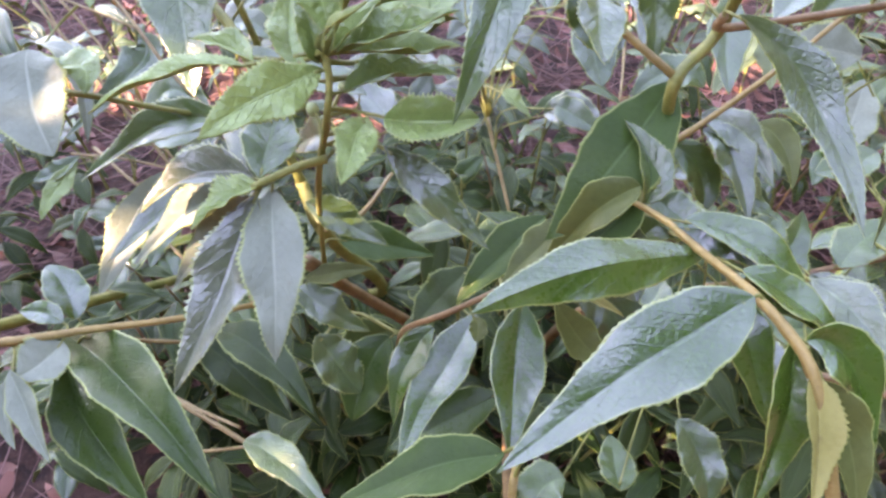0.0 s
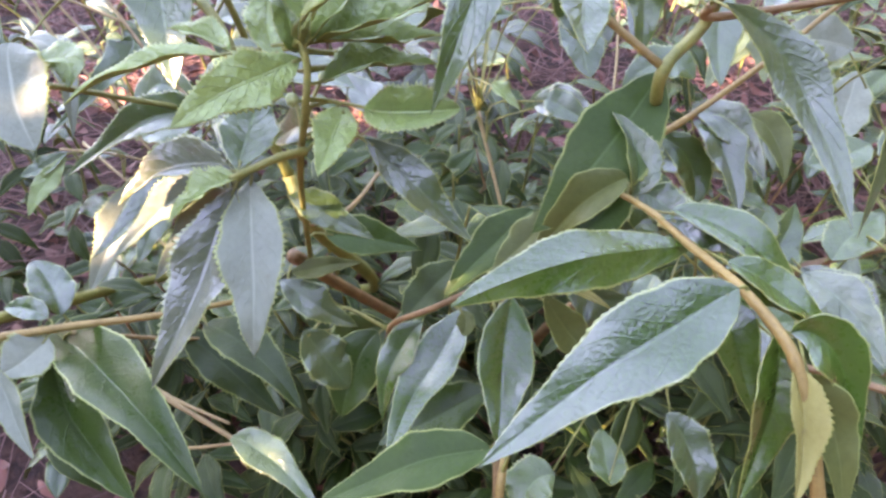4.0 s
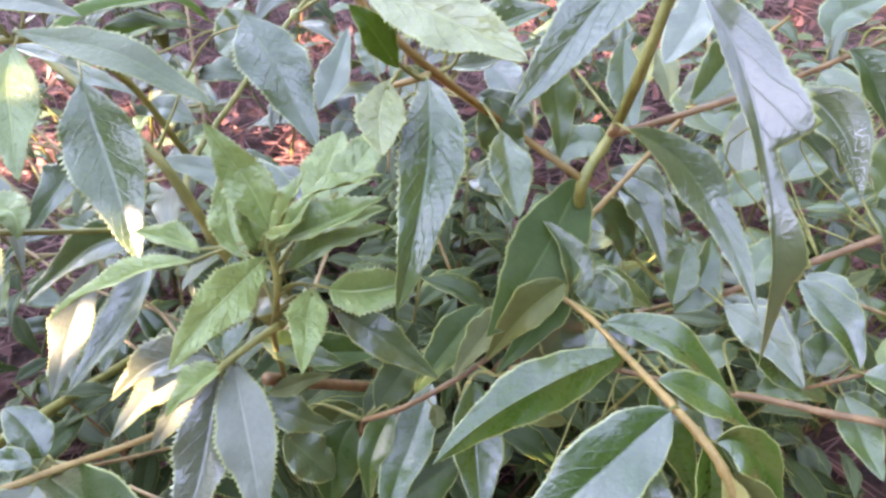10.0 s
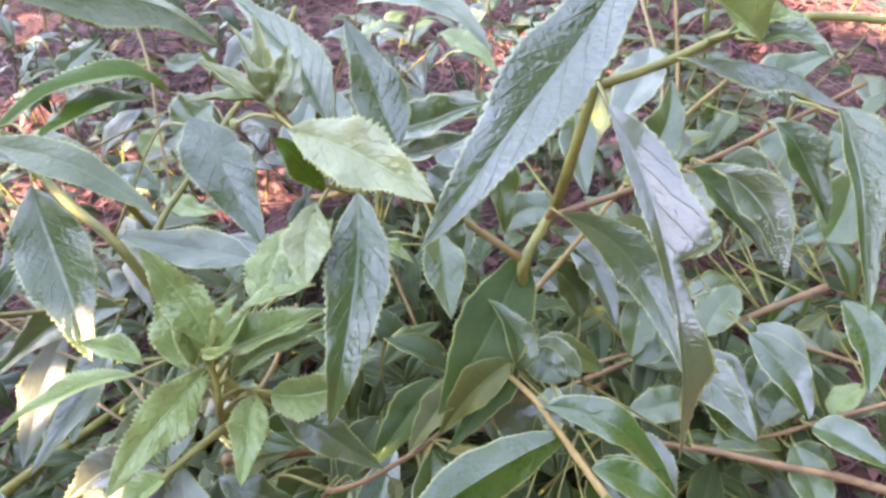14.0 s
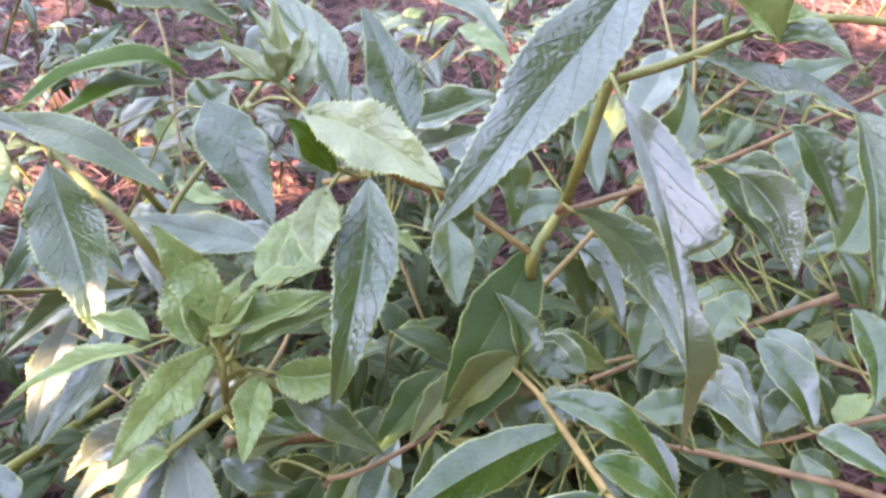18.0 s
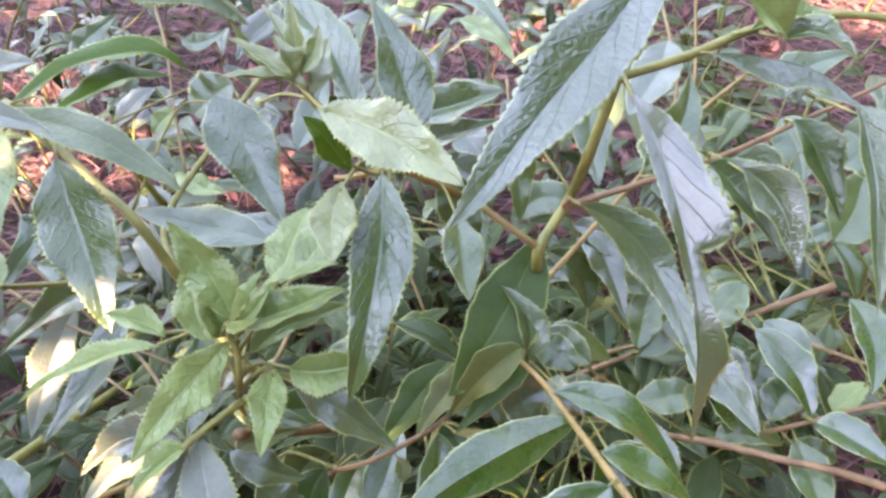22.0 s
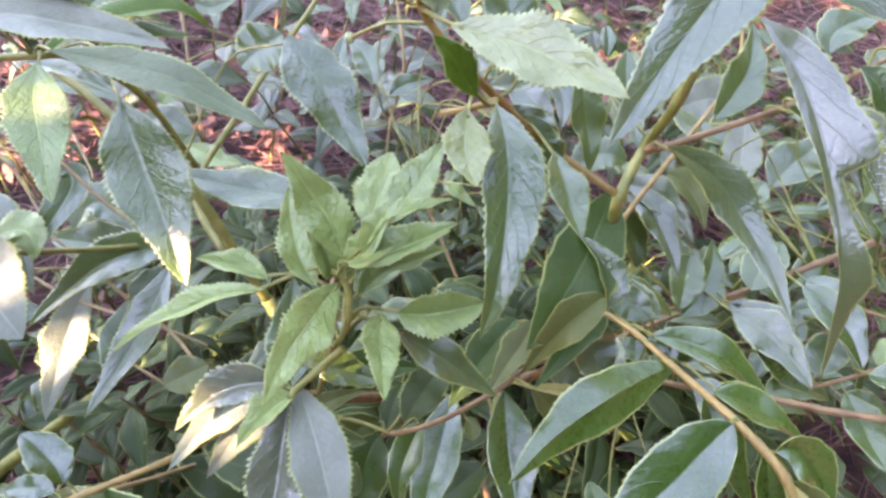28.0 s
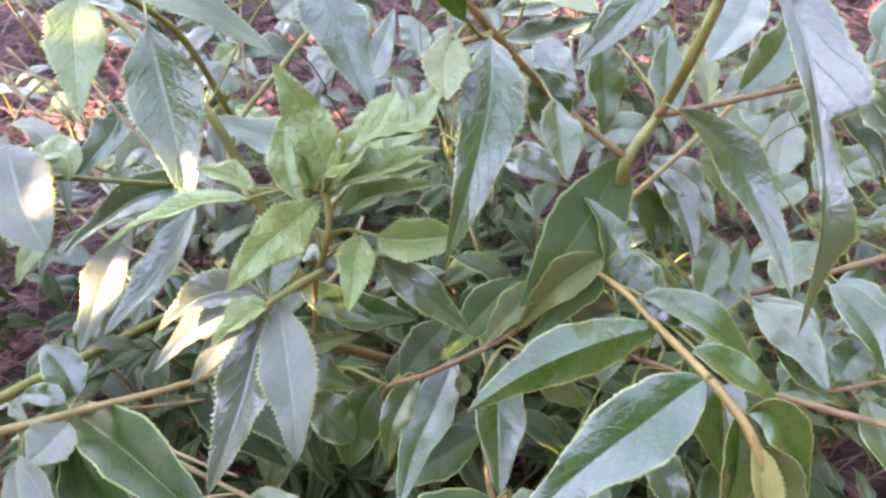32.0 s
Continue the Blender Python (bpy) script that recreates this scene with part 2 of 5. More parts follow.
def straw_material(name, dark, light):
    n = Nodes(name)
    rand = n.add("ShaderNodeNewGeometry").outputs["Random Per Island"]
    place = n.add("ShaderNodeTexCoord").outputs["Object"]
    grain = n.noise(300.0, 3.0, place)
    col = n.mix(n.math("ADD", n.math("MULTIPLY", rand, 0.75), n.math("MULTIPLY", grain, 0.25)), rgb(*dark), rgb(*light))
    n.put(n.bsdf, "Base Color", col)
    n.put(n.bsdf, "Roughness", 0.6)
    return n.mat


SOIL = ground_material()
STRAW = straw_material("dry_straw", (0.10, 0.038, 0.03), (0.38, 0.19, 0.155))
GRASS = straw_material("grass_green", (0.05, 0.11, 0.03), (0.12, 0.2, 0.06))
DEAD = straw_material("dead_leaf_litter", (0.06, 0.018, 0.012), (0.31, 0.11, 0.075))

# ---- ground ----
GROUND = 0.05


def height(x, y):
    rise = 0.12 * (max(-0.5, min(y, 3.0)) - 0.7)
    return GROUND + rise + 0.05 * noise.noise((x * 1.3, y * 1.3, 0.0)) + 0.018 * noise.noise((x * 6.0, y * 6.0, 3.0))


def ground_sheet():
    def axis():
        near = [i * 0.06 - 2.4 for i in range(81)]
        out, step = [], 0.12
        v = 2.4
        while v < 900:
            v += step
            step *= 1.35
            out.append(v)
        return [-v for v in reversed(out)] + near + out
    xs, ys = axis(), [v + 1.0 for v in axis()]
    verts = [(x, y, height(x, y) if abs(x) < 30 and abs(y) < 30 else GROUND + (0.28 if y > 0 else -0.14)) for y in ys for x in xs]
    w = len(xs)
    faces = [(j * w + i, j * w + i + 1, (j + 1) * w + i + 1, (j + 1) * w + i) for j in range(len(ys) - 1) for i in range(w - 1)]
    me = bpy.data.meshes.new("ground")
    me.from_pydata(verts, [], faces)
    me.polygons.foreach_set("use_smooth", [True] * len(faces))
    me.materials.append(SOIL)
    return tagged(new("ground", me), "reddish-brown forest soil under leaf litter and straw", "ground", kind="structure")


ground_sheet()


def unseen_tree_belt():
    """An unseen wall of trees added round the clearing to limit the sky: a ragged belt of foliage with a broken top."""
    n = Nodes("backdrop_foliage")
    place = n.add("ShaderNodeTexCoord").outputs["Object"]
    clump, fine = n.noise(0.9, 4.0, place), n.noise(7.0, 5.0, place, 0.7)
    col = n.mix(n.ramp(n.math("ADD", clump, n.math("MULTIPLY", fine, 0.5)), 0.5, 1.0), rgb(0.018, 0.028, 0.012), rgb(0.07, 0.1, 0.035))
    n.put(n.bsdf, "Base Color", col)
    n.put(n.bsdf, "Roughness", 0.8)
    n.put(n.bsdf, "Normal", n.bump(fine, 1.0, 0.3))
    verts, faces, cols, rows = [], [], 160, 26
    for i in range(cols):
        a = 6.28318 * i / cols
        d = Vector((math.cos(a), math.sin(a), 0))
        # height per side sets which part of the sky the leaves reflect
        top = 5.6 + 3.6 * d.x - 2.4 * d.y + 1.3 * noise.noise(d * 2.2) + 0.9 * noise.noise(d * 9.0)
        for j in range(rows):
            z = top * j / (rows - 1) - 0.6
            r = 8.2 + 1.0 * noise.noise((d.x * 5, d.y * 5, z * 0.7)) + 0.5 * noise.noise((d.x * 22, d.y * 22, z * 2.5)) - 0.22 * max(0, z - 5.0)
            verts.append(d * r + Vector((0, 0, z)))
    for i in range(cols):
        k = (i + 1) % cols
        for j in range(rows - 1):
            faces.append((i * rows + j, i * rows + j + 1, k * rows + j + 1, k * rows + j))
    me = bpy.data.meshes.new("backdrop")
    me.from_pydata(verts, [], faces)
    me.polygons.foreach_set("use_smooth", [True] * len(faces))
    me.materials.append(n.mat)
    tagged(new("backdrop", me), "unseen dark green tree belt added around the clearing", "trees", kind="structure")


unseen_tree_belt()

# ---- leaves and branches ----


def blade(name, kind, mid, tip, width, normal, fold=15.0, rows=52, teeth=0.05, wave=0.04, thick=0.00028, seed=0, bite=False, basal=0.9):
    """A leaf's mesh from its base at the origin: a bowed midrib through mid to tip, two halves folded up along it, a toothed margin,
    an upper and a lower skin with a rim between."""
    rnd = random.Random(seed)
    mid, tip, normal = Vector(mid), Vector(tip), Vector(normal)
    ctrl = 2 * mid - tip / 2
    length = tip.length
    half = width / 2
    cols = (-1.0, -0.93, -0.66, -0.36, -0.022, 0.0, 0.022, 0.36, 0.66, 0.93, 1.0) if rows > 20 else (-1.0, -0.5, -0.06, 0.0, 0.06, 0.5, 1.0)
    k, ph1, ph2 = rnd.uniform(2.2, 3.6), rnd.uniform(0, 6.28), rnd.uniform(0, 6.28)
    rise = math.tan(radians(min(52.0, fold * 2.0)))
    peak = rnd.uniform(0.42, 0.5)
    asym = rnd.uniform(-0.06, 0.06)
    twist, sway, ph3 = rnd.uniform(-0.16, 0.16), rnd.uniform(-0.012, 0.012), rnd.uniform(0, 6.28)
    top, uvs = [], []
    low = []
    for i in range(rows + 1):
        s = i / rows
        c = 2 * s * (1 - s) * ctrl + s * s * tip
        d = (2 * (1 - s) * ctrl + 2 * s * (tip - ctrl)).normalized()
        side = normal.cross(d).normalized()
        up = d.cross(side)
        a = twist * math.sin(3.14 * s) * (2 * s - 0.6)
        side, up = side * math.cos(a) + up * math.sin(a), up * math.cos(a) - side * math.sin(a)
        c = c + side * (sway * length * math.sin(6.28 * s) * math.sin(math.pi * s)) - up * (0.012 * length * math.sin(9.4 * s + ph3) * math.sin(math.pi * s))
        # widest a little below the middle, drawn out towards the tip
        if s < peak:
            w = math.sin(s / peak * math.pi / 2) ** basal
        else:
            q = (s - peak) / (1 - peak)
            w = (1 - q ** 1.7) ** 1.05 * (1 - 0.2 * math.sin(q * math.pi))
        if width > 0.46 * length and kind not in ("bud", "torn"):
            w = math.sin(math.pi * s ** 0.92) ** 0.72
        w = max(w, 0.012) * half
        saw = (0.0, 0.62, 1.0)[i % 3] * (1 if 0.06 < s < 0.97 else 0)
        for u in cols:
            e = abs(u)
            wide = w * (1 + (asym if u > 0 else -asym) + 0.032 * math.sin(17.0 * s + (ph1 if u > 0 else ph2)) + 0.025 * math.sin(41.0 * s + (ph2 if u > 0 else ph1)))
            if e == 1.0:
                wide *= 1 + teeth * (saw * rnd.uniform(0.5, 1.3) - 0.3)
                wide += teeth * 0.25 * half * saw * (w / half)
            if bite and u > 0:
                wide *= float(np.interp(s, (0.0, 0.12, 0.30, 0.44, 0.465, 0.60, 0.74, 0.80, 0.90, 1.0), (1.6, 1.9, 1.7, 1.85, 0.4, 0.75, 2.2, 1.3, 0.8, 0.6)))
            elif bite:
                wide *= float(np.interp(s, (0.0, 0.25, 0.45, 0.65, 0.8, 1.0), (0.8, 0.6, 0.35, 0.25, 0.25, 0.4)))
            lift = wide * (e * rise - 0.35 * rise * e * e)
            if bite and u < 0:
                lift += 0.25 * e * wide
            lift += wave * half * e * e * (math.sin(6.283 * k * s + ph1) if u > 0 else math.sin(6.283 * k * s + ph2)) * math.sin(math.pi * s)
            lift += 0.008 * half * math.sin(40 * s - 9 * e) * e
            fwd = 0.004 * length * saw if e == 1.0 else 0.0
            p = c + side * (u * wide) + up * lift + d * fwd
            top.append(p)
            low.append(p - up * thick)
            uvs.append(((u + 1) / 2, s))
    n = len(cols)
    faces, mats = [], []
    m = len(top)
    for i in range(rows):
        for j in range(n - 1):
            a = i * n + j
            q = (a, a + 1, a + n + 1, a + n)
            faces.append(q)
            faces.append(tuple(m + v for v in reversed(q)))
            mats += [0, 1]
        for a, b in ((i * n, i * n + n), (i * n + 2 * n - 1, i * n + n - 1)):
            faces.append((a, b, m + b, m + a))
            mats.append(2)
    me = bpy.data.meshes.new(name)
    me.from_pydata(top + low, [], faces)
    for slot in (LEAF[kind], UNDER if kind not in ("dry", "olive", "crown") else LEAF[kind], RIM if kind not in ("dry",) else LEAF[kind]):
        me.materials.append(slot)
    me.polygons.foreach_set("material_index", mats)
    me.polygons.foreach_set("use_smooth", [True] * len(faces))
    layer = me.uv_layers.new(name="UVMap")
    both = uvs + uvs
    flat = np.array([both[v] for f in faces for v in f], dtype=np.float32).ravel()
    layer.data.foreach_set("uv", flat)
    return me


def smooth_line(points, per=6):
    """Catmull-Rom through the points."""
    p = [Vector(q) for q in points]
    p = [2 * p[0] - p[1]] + p + [2 * p[-1] - p[-2]]
    out = []
    for i in range(1, len(p) - 2):
        for j in range(per):
            t = j / per
            out.append(0.5 * (2 * p[i] + (p[i + 1] - p[i - 1]) * t + (2 * p[i - 1] - 5 * p[i] + 4 * p[i + 1] - p[i + 2]) * t * t
                              + (3 * p[i] - p[i - 1] - 3 * p[i + 1] + p[i + 2]) * t ** 3))
    return out + [p[-2]]


def tube(name, line, r0, r1, mat, sides=8, knobs=0.0, seed=0):
    """A tapered, slightly uneven stem along a line."""
    rnd = random.Random(seed)
    verts, faces = [], []
    n = len(line)
    side = None
    for i, c in enumerate(line):
        d = (line[min(i + 1, n - 1)] - line[max(i - 1, 0)]).normalized()
        if side is None:
            side = d.orthogonal().normalized()
        side = (side - d * side.dot(d)).normalized()
        up = d.cross(side)
        r = r0 + (r1 - r0) * i / (n - 1)
        r *= 1 + knobs * (rnd.random() - 0.4) + (knobs * 1.5 if i % 6 == 0 else 0)
        for j in range(sides):
            a = 6.2832 * j / sides
            verts.append(c + (side * math.cos(a) + up * math.sin(a)) * r)
    for i in range(n - 1):
        for j in range(sides):
            a, b = i * sides + j, i * sides + (j + 1) % sides
            faces.append((a, b, b + sides, a + sides))
    faces.append(tuple(reversed(range(sides))))
    faces.append(tuple(range((n - 1) * sides, n * sides)))
    me = bpy.data.meshes.new(name)
    me.from_pydata(verts, [], faces)
    me.polygons.foreach_set("use_smooth", [True] * len(faces))
    me.materials.append(mat)
    return me


def shrub(label, x, y, group=""):
    ob = new("shrub")
    ob.location = (x, y, height(x, y))
    return tagged(ob, label, "shrub", group)


def child(ob, parent, at):
    """Hang ob under parent with its origin at a place in the world."""
    ob.parent = parent
    p = Vector(at)
    up = parent
    while up is not None:
        p = p - up.location
        up = up.parent
    ob.location = p
    return ob


MAIN = shrub("leafy evergreen shrub with toothed lance-shaped leaves", 0.15, 0.52)
LEFT = shrub("drooping shrub with dark and sun-flecked leaves", -0.25, 0.72)
RIGHT = shrub("low shrub with smooth oval dark green leaves", 0.5, 0.62)
OWNER = {"Ksw": LEFT, "Kgreen": LEFT, "Khor": LEFT, "G": LEFT, "Glow": LEFT, "Gthin": LEFT, "Htop": LEFT, "Tw8": RIGHT, "Tw9": RIGHT, "Tw11": RIGHT, "Tw13": RIGHT, "Tw14": RIGHT, "Tw10": MAIN, "Krt": RIGHT, "Krt2": RIGHT, "Krt3": RIGHT}
LOOKS = {"D": "green", "Dright": "green", "Kgreen": "green", "A": "green", "B": "green", "Khor": "green", "Htop": "green", "Ksw": "green", "E": "tan", "G": "tan", "C": "tan", "Ctwig": "tan", "Glow": "yellow", "Gthin": "yellow",
         "Fe": "tan", "Dlow": "tan", "Dstick": "tan"}
STEMS = {}
LINES = {}
COUNT = [0]


def branch(key, r0, r1, *points):
    owner = OWNER.get(key, LEFT if key[:2] == "Tw" else MAIN)
    line = smooth_line(points)
    at = line[0]
    COUNT[0] += 1
    me = tube("branch", [p - at for p in line], r0, r1, BARK[LOOKS.get(key, "yellow" if key[:2] == "Tw" else "brown")], 10, 0.06, COUNT[0])
    ob = child(new("branch", me), owner, at)
    STEMS[key] = ob
    LINES.setdefault(owner.name, []).append((ob, line))
    return ob


HOME = {"H": "Ksw", "K": "Krt"}


def leaf(key, kind, base, mid, tip, width, normal, fold):
    owner = OWNER.get(HOME.get(key, key), MAIN)
    base = Vector(base)
    near, stem = min(((p - base).length, i, j) for i, (ob, line) in enumerate(LINES[owner.name]) for j, p in enumerate(line))[1:], None
    stem, line = LINES[owner.name][near[0]]
    foot = line[near[1]]
    COUNT[0] += 1
    seed = COUNT[0]
    me = blade("leaf", kind, Vector(mid) - base, Vector(tip) - base, width, normal, fold, 96 if (Vector(tip) - base).length > 0.05 else 63,
               0.12 if kind == "pale" else 0.14 if kind in ("young", "shiny", "bud", "silver") else (0.036 if kind in ("glossy", "dark", "olive", "deep") else 0.11),
               0.13 if kind in ("young", "torn", "bud") else (0.05 if kind in ("glossy", "dark", "deep") else 0.09), seed=seed, bite=kind == "torn", basal=0.65 if kind in ("glossy", "dark", "olive", "deep") else 0.85)
    ob = child(new("leaf", me), stem, base)
    gap = foot - base
    d = (Vector(mid) - base).normalized()
    if gap.length > 0.0015:
        line2 = smooth_line([foot, foot * 0.45 + base * 0.55 - d * gap.length * 0.18 + Vector((0, 0.28, -0.12)) * gap.length, base + d * 0.004], 4)
        thin = min(0.0009, 0.0005 + gap.length * 0.008) if gap.length < 0.05 else 0.0006
        child(new("petiole", tube("petiole", [p - foot for p in line2], thin * 1.3, thin * 0.9, BARK["green"], 6, 0.05, seed)), stem, foot)
    return ob


branch("D", 0.0031, 0.0022, (0.173, 0.377, 0.459), (0.171, 0.371, 0.510), (0.171, 0.366, 0.547), (0.168, 0.362, 0.575), (0.186, 0.385, 0.586), (0.184, 0.366, 0.627), (0.192, 0.372, 0.670), (0.193, 0.371, 0.698))
branch("Dright", 0.0021, 0.0016, (0.189, 0.371, 0.662), (0.221, 0.380, 0.666), (0.253, 0.387, 0.675), (0.277, 0.379, 0.684), (0.307, 0.369, 0.685))
branch("Dtwig", 0.0019, 0.0012, (0.180, 0.367, 0.601), (0.186, 0.373, 0.594), (0.257, 0.392, 0.602), (0.313, 0.421, 0.601), (0.375, 0.443, 0.613))
branch("Dlow", 0.0018, 0.0013, (0.171, 0.371, 0.531), (0.192, 0.394, 0.529), (0.218, 0.421, 0.532), (0.256, 0.456, 0.544), (0.294, 0.488, 0.562), (0.342, 0.522, 0.575))
branch("Dstick", 0.0012, 0.0009, (0.294, 0.488, 0.562), (0.301, 0.516, 0.585), (0.305, 0.549, 0.613), (0.311, 0.580, 0.639))
branch("C", 0.0018, 0.0013, (0.168, 0.362, 0.575), (0.133, 0.377, 0.596), (0.098, 0.344, 0.643), (0.081, 0.339, 0.663), (0.070, 0.340, 0.677), (0.067, 0.340, 0.685))
branch("Ctwig", 0.0013, 0.0010, (0.095, 0.332, 0.650), (0.085, 0.335, 0.645), (0.076, 0.339, 0.641))
branch("A", 0.0013, 0.0011, (0.015, 0.333, 0.468), (0.027, 0.300, 0.548), (0.037, 0.284, 0.588), (0.039, 0.286, 0.604), (0.037, 0.289, 0.614))
branch("B", 0.0016, 0.0012, (0.035, 0.286, 0.573), (0.028, 0.278, 0.575), (0.019, 0.270, 0.574), (0.016, 0.266, 0.574))
branch("E", 0.0012, 0.0021, (0.153, 0.329, 0.535), (0.163, 0.304, 0.545), (0.169, 0.280, 0.553), (0.175, 0.250, 0.565), (0.181, 0.235, 0.566), (0.186, 0.224, 0.563), (0.192, 0.212, 0.550), (0.198, 0.199, 0.532), (0.206, 0.185, 0.507))
branch("F", 0.0016, 0.0013, (0.044, 0.378, 0.326), (0.051, 0.347, 0.394), (0.059, 0.322, 0.440), (0.079, 0.313, 0.465), (0.102, 0.313, 0.485), (0.115, 0.318, 0.490), (0.133, 0.327, 0.498))
branch("Fe", 0.0022, 0.0016, (0.119, 0.242, 0.412), (0.119, 0.251, 0.422), (0.120, 0.265, 0.422), (0.117, 0.296, 0.424), (0.111, 0.324, 0.453))
branch("G", 0.0026, 0.0016, (-0.165, 0.288, 0.430), (-0.137, 0.300, 0.427), (-0.114, 0.312, 0.423), (-0.077, 0.332, 0.414), (-0.042, 0.361, 0.399))
branch("Glow", 0.0016, 0.0012, (-0.115, 0.326, 0.366), (-0.070, 0.303, 0.369), (-0.025, 0.281, 0.374), (-0.007, 0.277, 0.354))
branch("Gthin", 0.0013, 0.0010, (-0.122, 0.315, 0.412), (-0.092, 0.340, 0.380), (-0.064, 0.367, 0.349))
branch("Ksw", 0.0024, 0.0018, (-0.046, 0.446, 0.465), (-0.071, 0.504, 0.475), (-0.038, 0.558, 0.506), (-0.013, 0.591, 0.528), (0.018, 0.637, 0.550), (0.038, 0.684, 0.571))
branch("Kgreen", 0.0031, 0.0026, (-0.018, 0.410, 0.461), (-0.028, 0.413, 0.492), (-0.039, 0.419, 0.525), (-0.053, 0.430, 0.548), (-0.078, 0.451, 0.559), (-0.107, 0.479, 0.570), (-0.137, 0.505, 0.578))
branch("Htop", 0.0024, 0.0018, (-0.066, 0.505, 0.492), (-0.081, 0.491, 0.559), (-0.098, 0.463, 0.599), (-0.108, 0.446, 0.610), (-0.141, 0.449, 0.607))
branch("Khor", 0.0020, 0.0016, (-0.177, 0.421, 0.504), (-0.145, 0.425, 0.499), (-0.114, 0.437, 0.487), (-0.082, 0.457, 0.470))
branch("Krt", 0.0026, 0.0017, (0.407, 0.425, 0.462), (0.370, 0.423, 0.445), (0.338, 0.422, 0.429), (0.285, 0.423, 0.400), (0.243, 0.425, 0.372), (0.177, 0.412, 0.351))
branch("Krt2", 0.0026, 0.0018, (0.385, 0.285, 0.438), (0.354, 0.301, 0.437), (0.330, 0.315, 0.428), (0.297, 0.332, 0.421), (0.264, 0.350, 0.408), (0.215, 0.374, 0.401))
branch("Krt3", 0.0018, 0.0012, (0.402, 0.333, 0.459), (0.375, 0.335, 0.445), (0.346, 0.336, 0.430), (0.332, 0.344, 0.407))
branch("Tw1", 0.0014, 0.0010, (-0.337, 0.692, 0.436), (-0.276, 0.652, 0.392), (-0.236, 0.600, 0.365), (-0.190, 0.583, 0.317))
branch("Tw2", 0.0016, 0.0011, (-0.272, 0.576, 0.343), (-0.211, 0.538, 0.330), (-0.144, 0.509, 0.326), (-0.097, 0.494, 0.308))
branch("Tw3", 0.0012, 0.0009, (-0.293, 0.570, 0.338), (-0.240, 0.571, 0.337), (-0.190, 0.583, 0.317))
branch("Tw4", 0.0016, 0.0012, (-0.226, 0.548, 0.282), (-0.173, 0.505, 0.277), (-0.134, 0.482, 0.261))
branch("Tw5", 0.0014, 0.0010, (-0.265, 0.764, 0.346), (-0.240, 0.718, 0.333), (-0.222, 0.681, 0.328), (-0.134, 0.630, 0.377))
branch("Tw6", 0.0016, 0.0012, (-0.122, 0.758, 0.540), (-0.103, 0.702, 0.512), (-0.096, 0.660, 0.484), (-0.085, 0.606, 0.443))
branch("Tw7", 0.0016, 0.0012, (0.086, 0.735, 0.516), (0.090, 0.682, 0.464), (0.075, 0.663, 0.415), (0.067, 0.640, 0.363))
branch("Tw8", 0.0018, 0.0013, (0.364, 0.749, 0.539), (0.369, 0.677, 0.494), (0.365, 0.647, 0.464))
branch("Tw9", 0.0016, 0.0012, (0.092, 0.543, 0.434), (0.105, 0.516, 0.407), (0.119, 0.488, 0.377))
branch("Tw10", 0.0018, 0.0014, (0.011, 0.355, 0.475), (0.016, 0.422, 0.430), (0.022, 0.505, 0.400))
branch("Tw11", 0.0016, 0.0012, (0.234, 0.807, 0.411), (0.232, 0.753, 0.385), (0.228, 0.706, 0.365))
branch("Tw12", 0.0012, 0.0009, (-0.339, 0.672, 0.444), (-0.302, 0.638, 0.408), (-0.269, 0.630, 0.398))
branch("Tw13", 0.0016, 0.0012, (0.412, 0.417, 0.402), (0.454, 0.404, 0.392), (0.479, 0.401, 0.391))
branch("Tw14", 0.0018, 0.0013, (0.257, 0.435, 0.381), (0.302, 0.439, 0.388), (0.332, 0.427, 0.407))
branch("Tw15", 0.0015, 0.0010, (-0.141, 0.370, 0.276), (-0.098, 0.345, 0.296), (-0.053, 0.322, 0.317))
branch("Tw16", 0.0014, 0.0010, (-0.114, 0.336, 0.245), (-0.085, 0.329, 0.266), (-0.054, 0.323, 0.289))
branch("Tw17", 0.0011, 0.0012, (-0.245, 0.583, 0.561), (-0.196, 0.540, 0.533), (-0.146, 0.498, 0.506), (-0.120, 0.478, 0.487), (-0.090, 0.462, 0.468))
branch("Tw18", 0.0008, 0.0009, (-0.259, 0.542, 0.515), (-0.203, 0.519, 0.512), (-0.161, 0.502, 0.509), (-0.146, 0.498, 0.506))
branch("Tw19", 0.0011, 0.0013, (-0.261, 0.560, 0.490), (-0.199, 0.517, 0.451), (-0.131, 0.469, 0.406), (-0.095, 0.443, 0.383), (-0.042, 0.361, 0.397))
leaf("A", "young", (0.036, 0.291, 0.605), (0.023, 0.267, 0.607), (0.014, 0.243, 0.608), 0.017, (0.63, -0.25, 0.74), 10)
leaf("A", "young", (0.010, 0.292, 0.603), (-0.017, 0.290, 0.598), (-0.044, 0.283, 0.585), 0.0095, (-0.25, -0.10, 0.96), 24)
leaf("A", "young", (0.050, 0.289, 0.590), (0.049, 0.271, 0.590), (0.049, 0.252, 0.590), 0.014, (0.23, -0.01, 0.97), 10)
leaf("A", "young", (0.056, 0.287, 0.591), (0.071, 0.284, 0.593), (0.087, 0.286, 0.595), 0.015, (-0.10, -0.67, 0.73), 25)
leaf("A", "bluish", (0.055, 0.290, 0.578), (0.073, 0.284, 0.564), (0.095, 0.275, 0.548), 0.016, (0.39, -0.51, 0.77), 15)
leaf("A", "young", (0.039, 0.293, 0.614), (0.031, 0.303, 0.632), (0.021, 0.310, 0.648), 0.016, (0.24, -0.82, 0.52), 14)
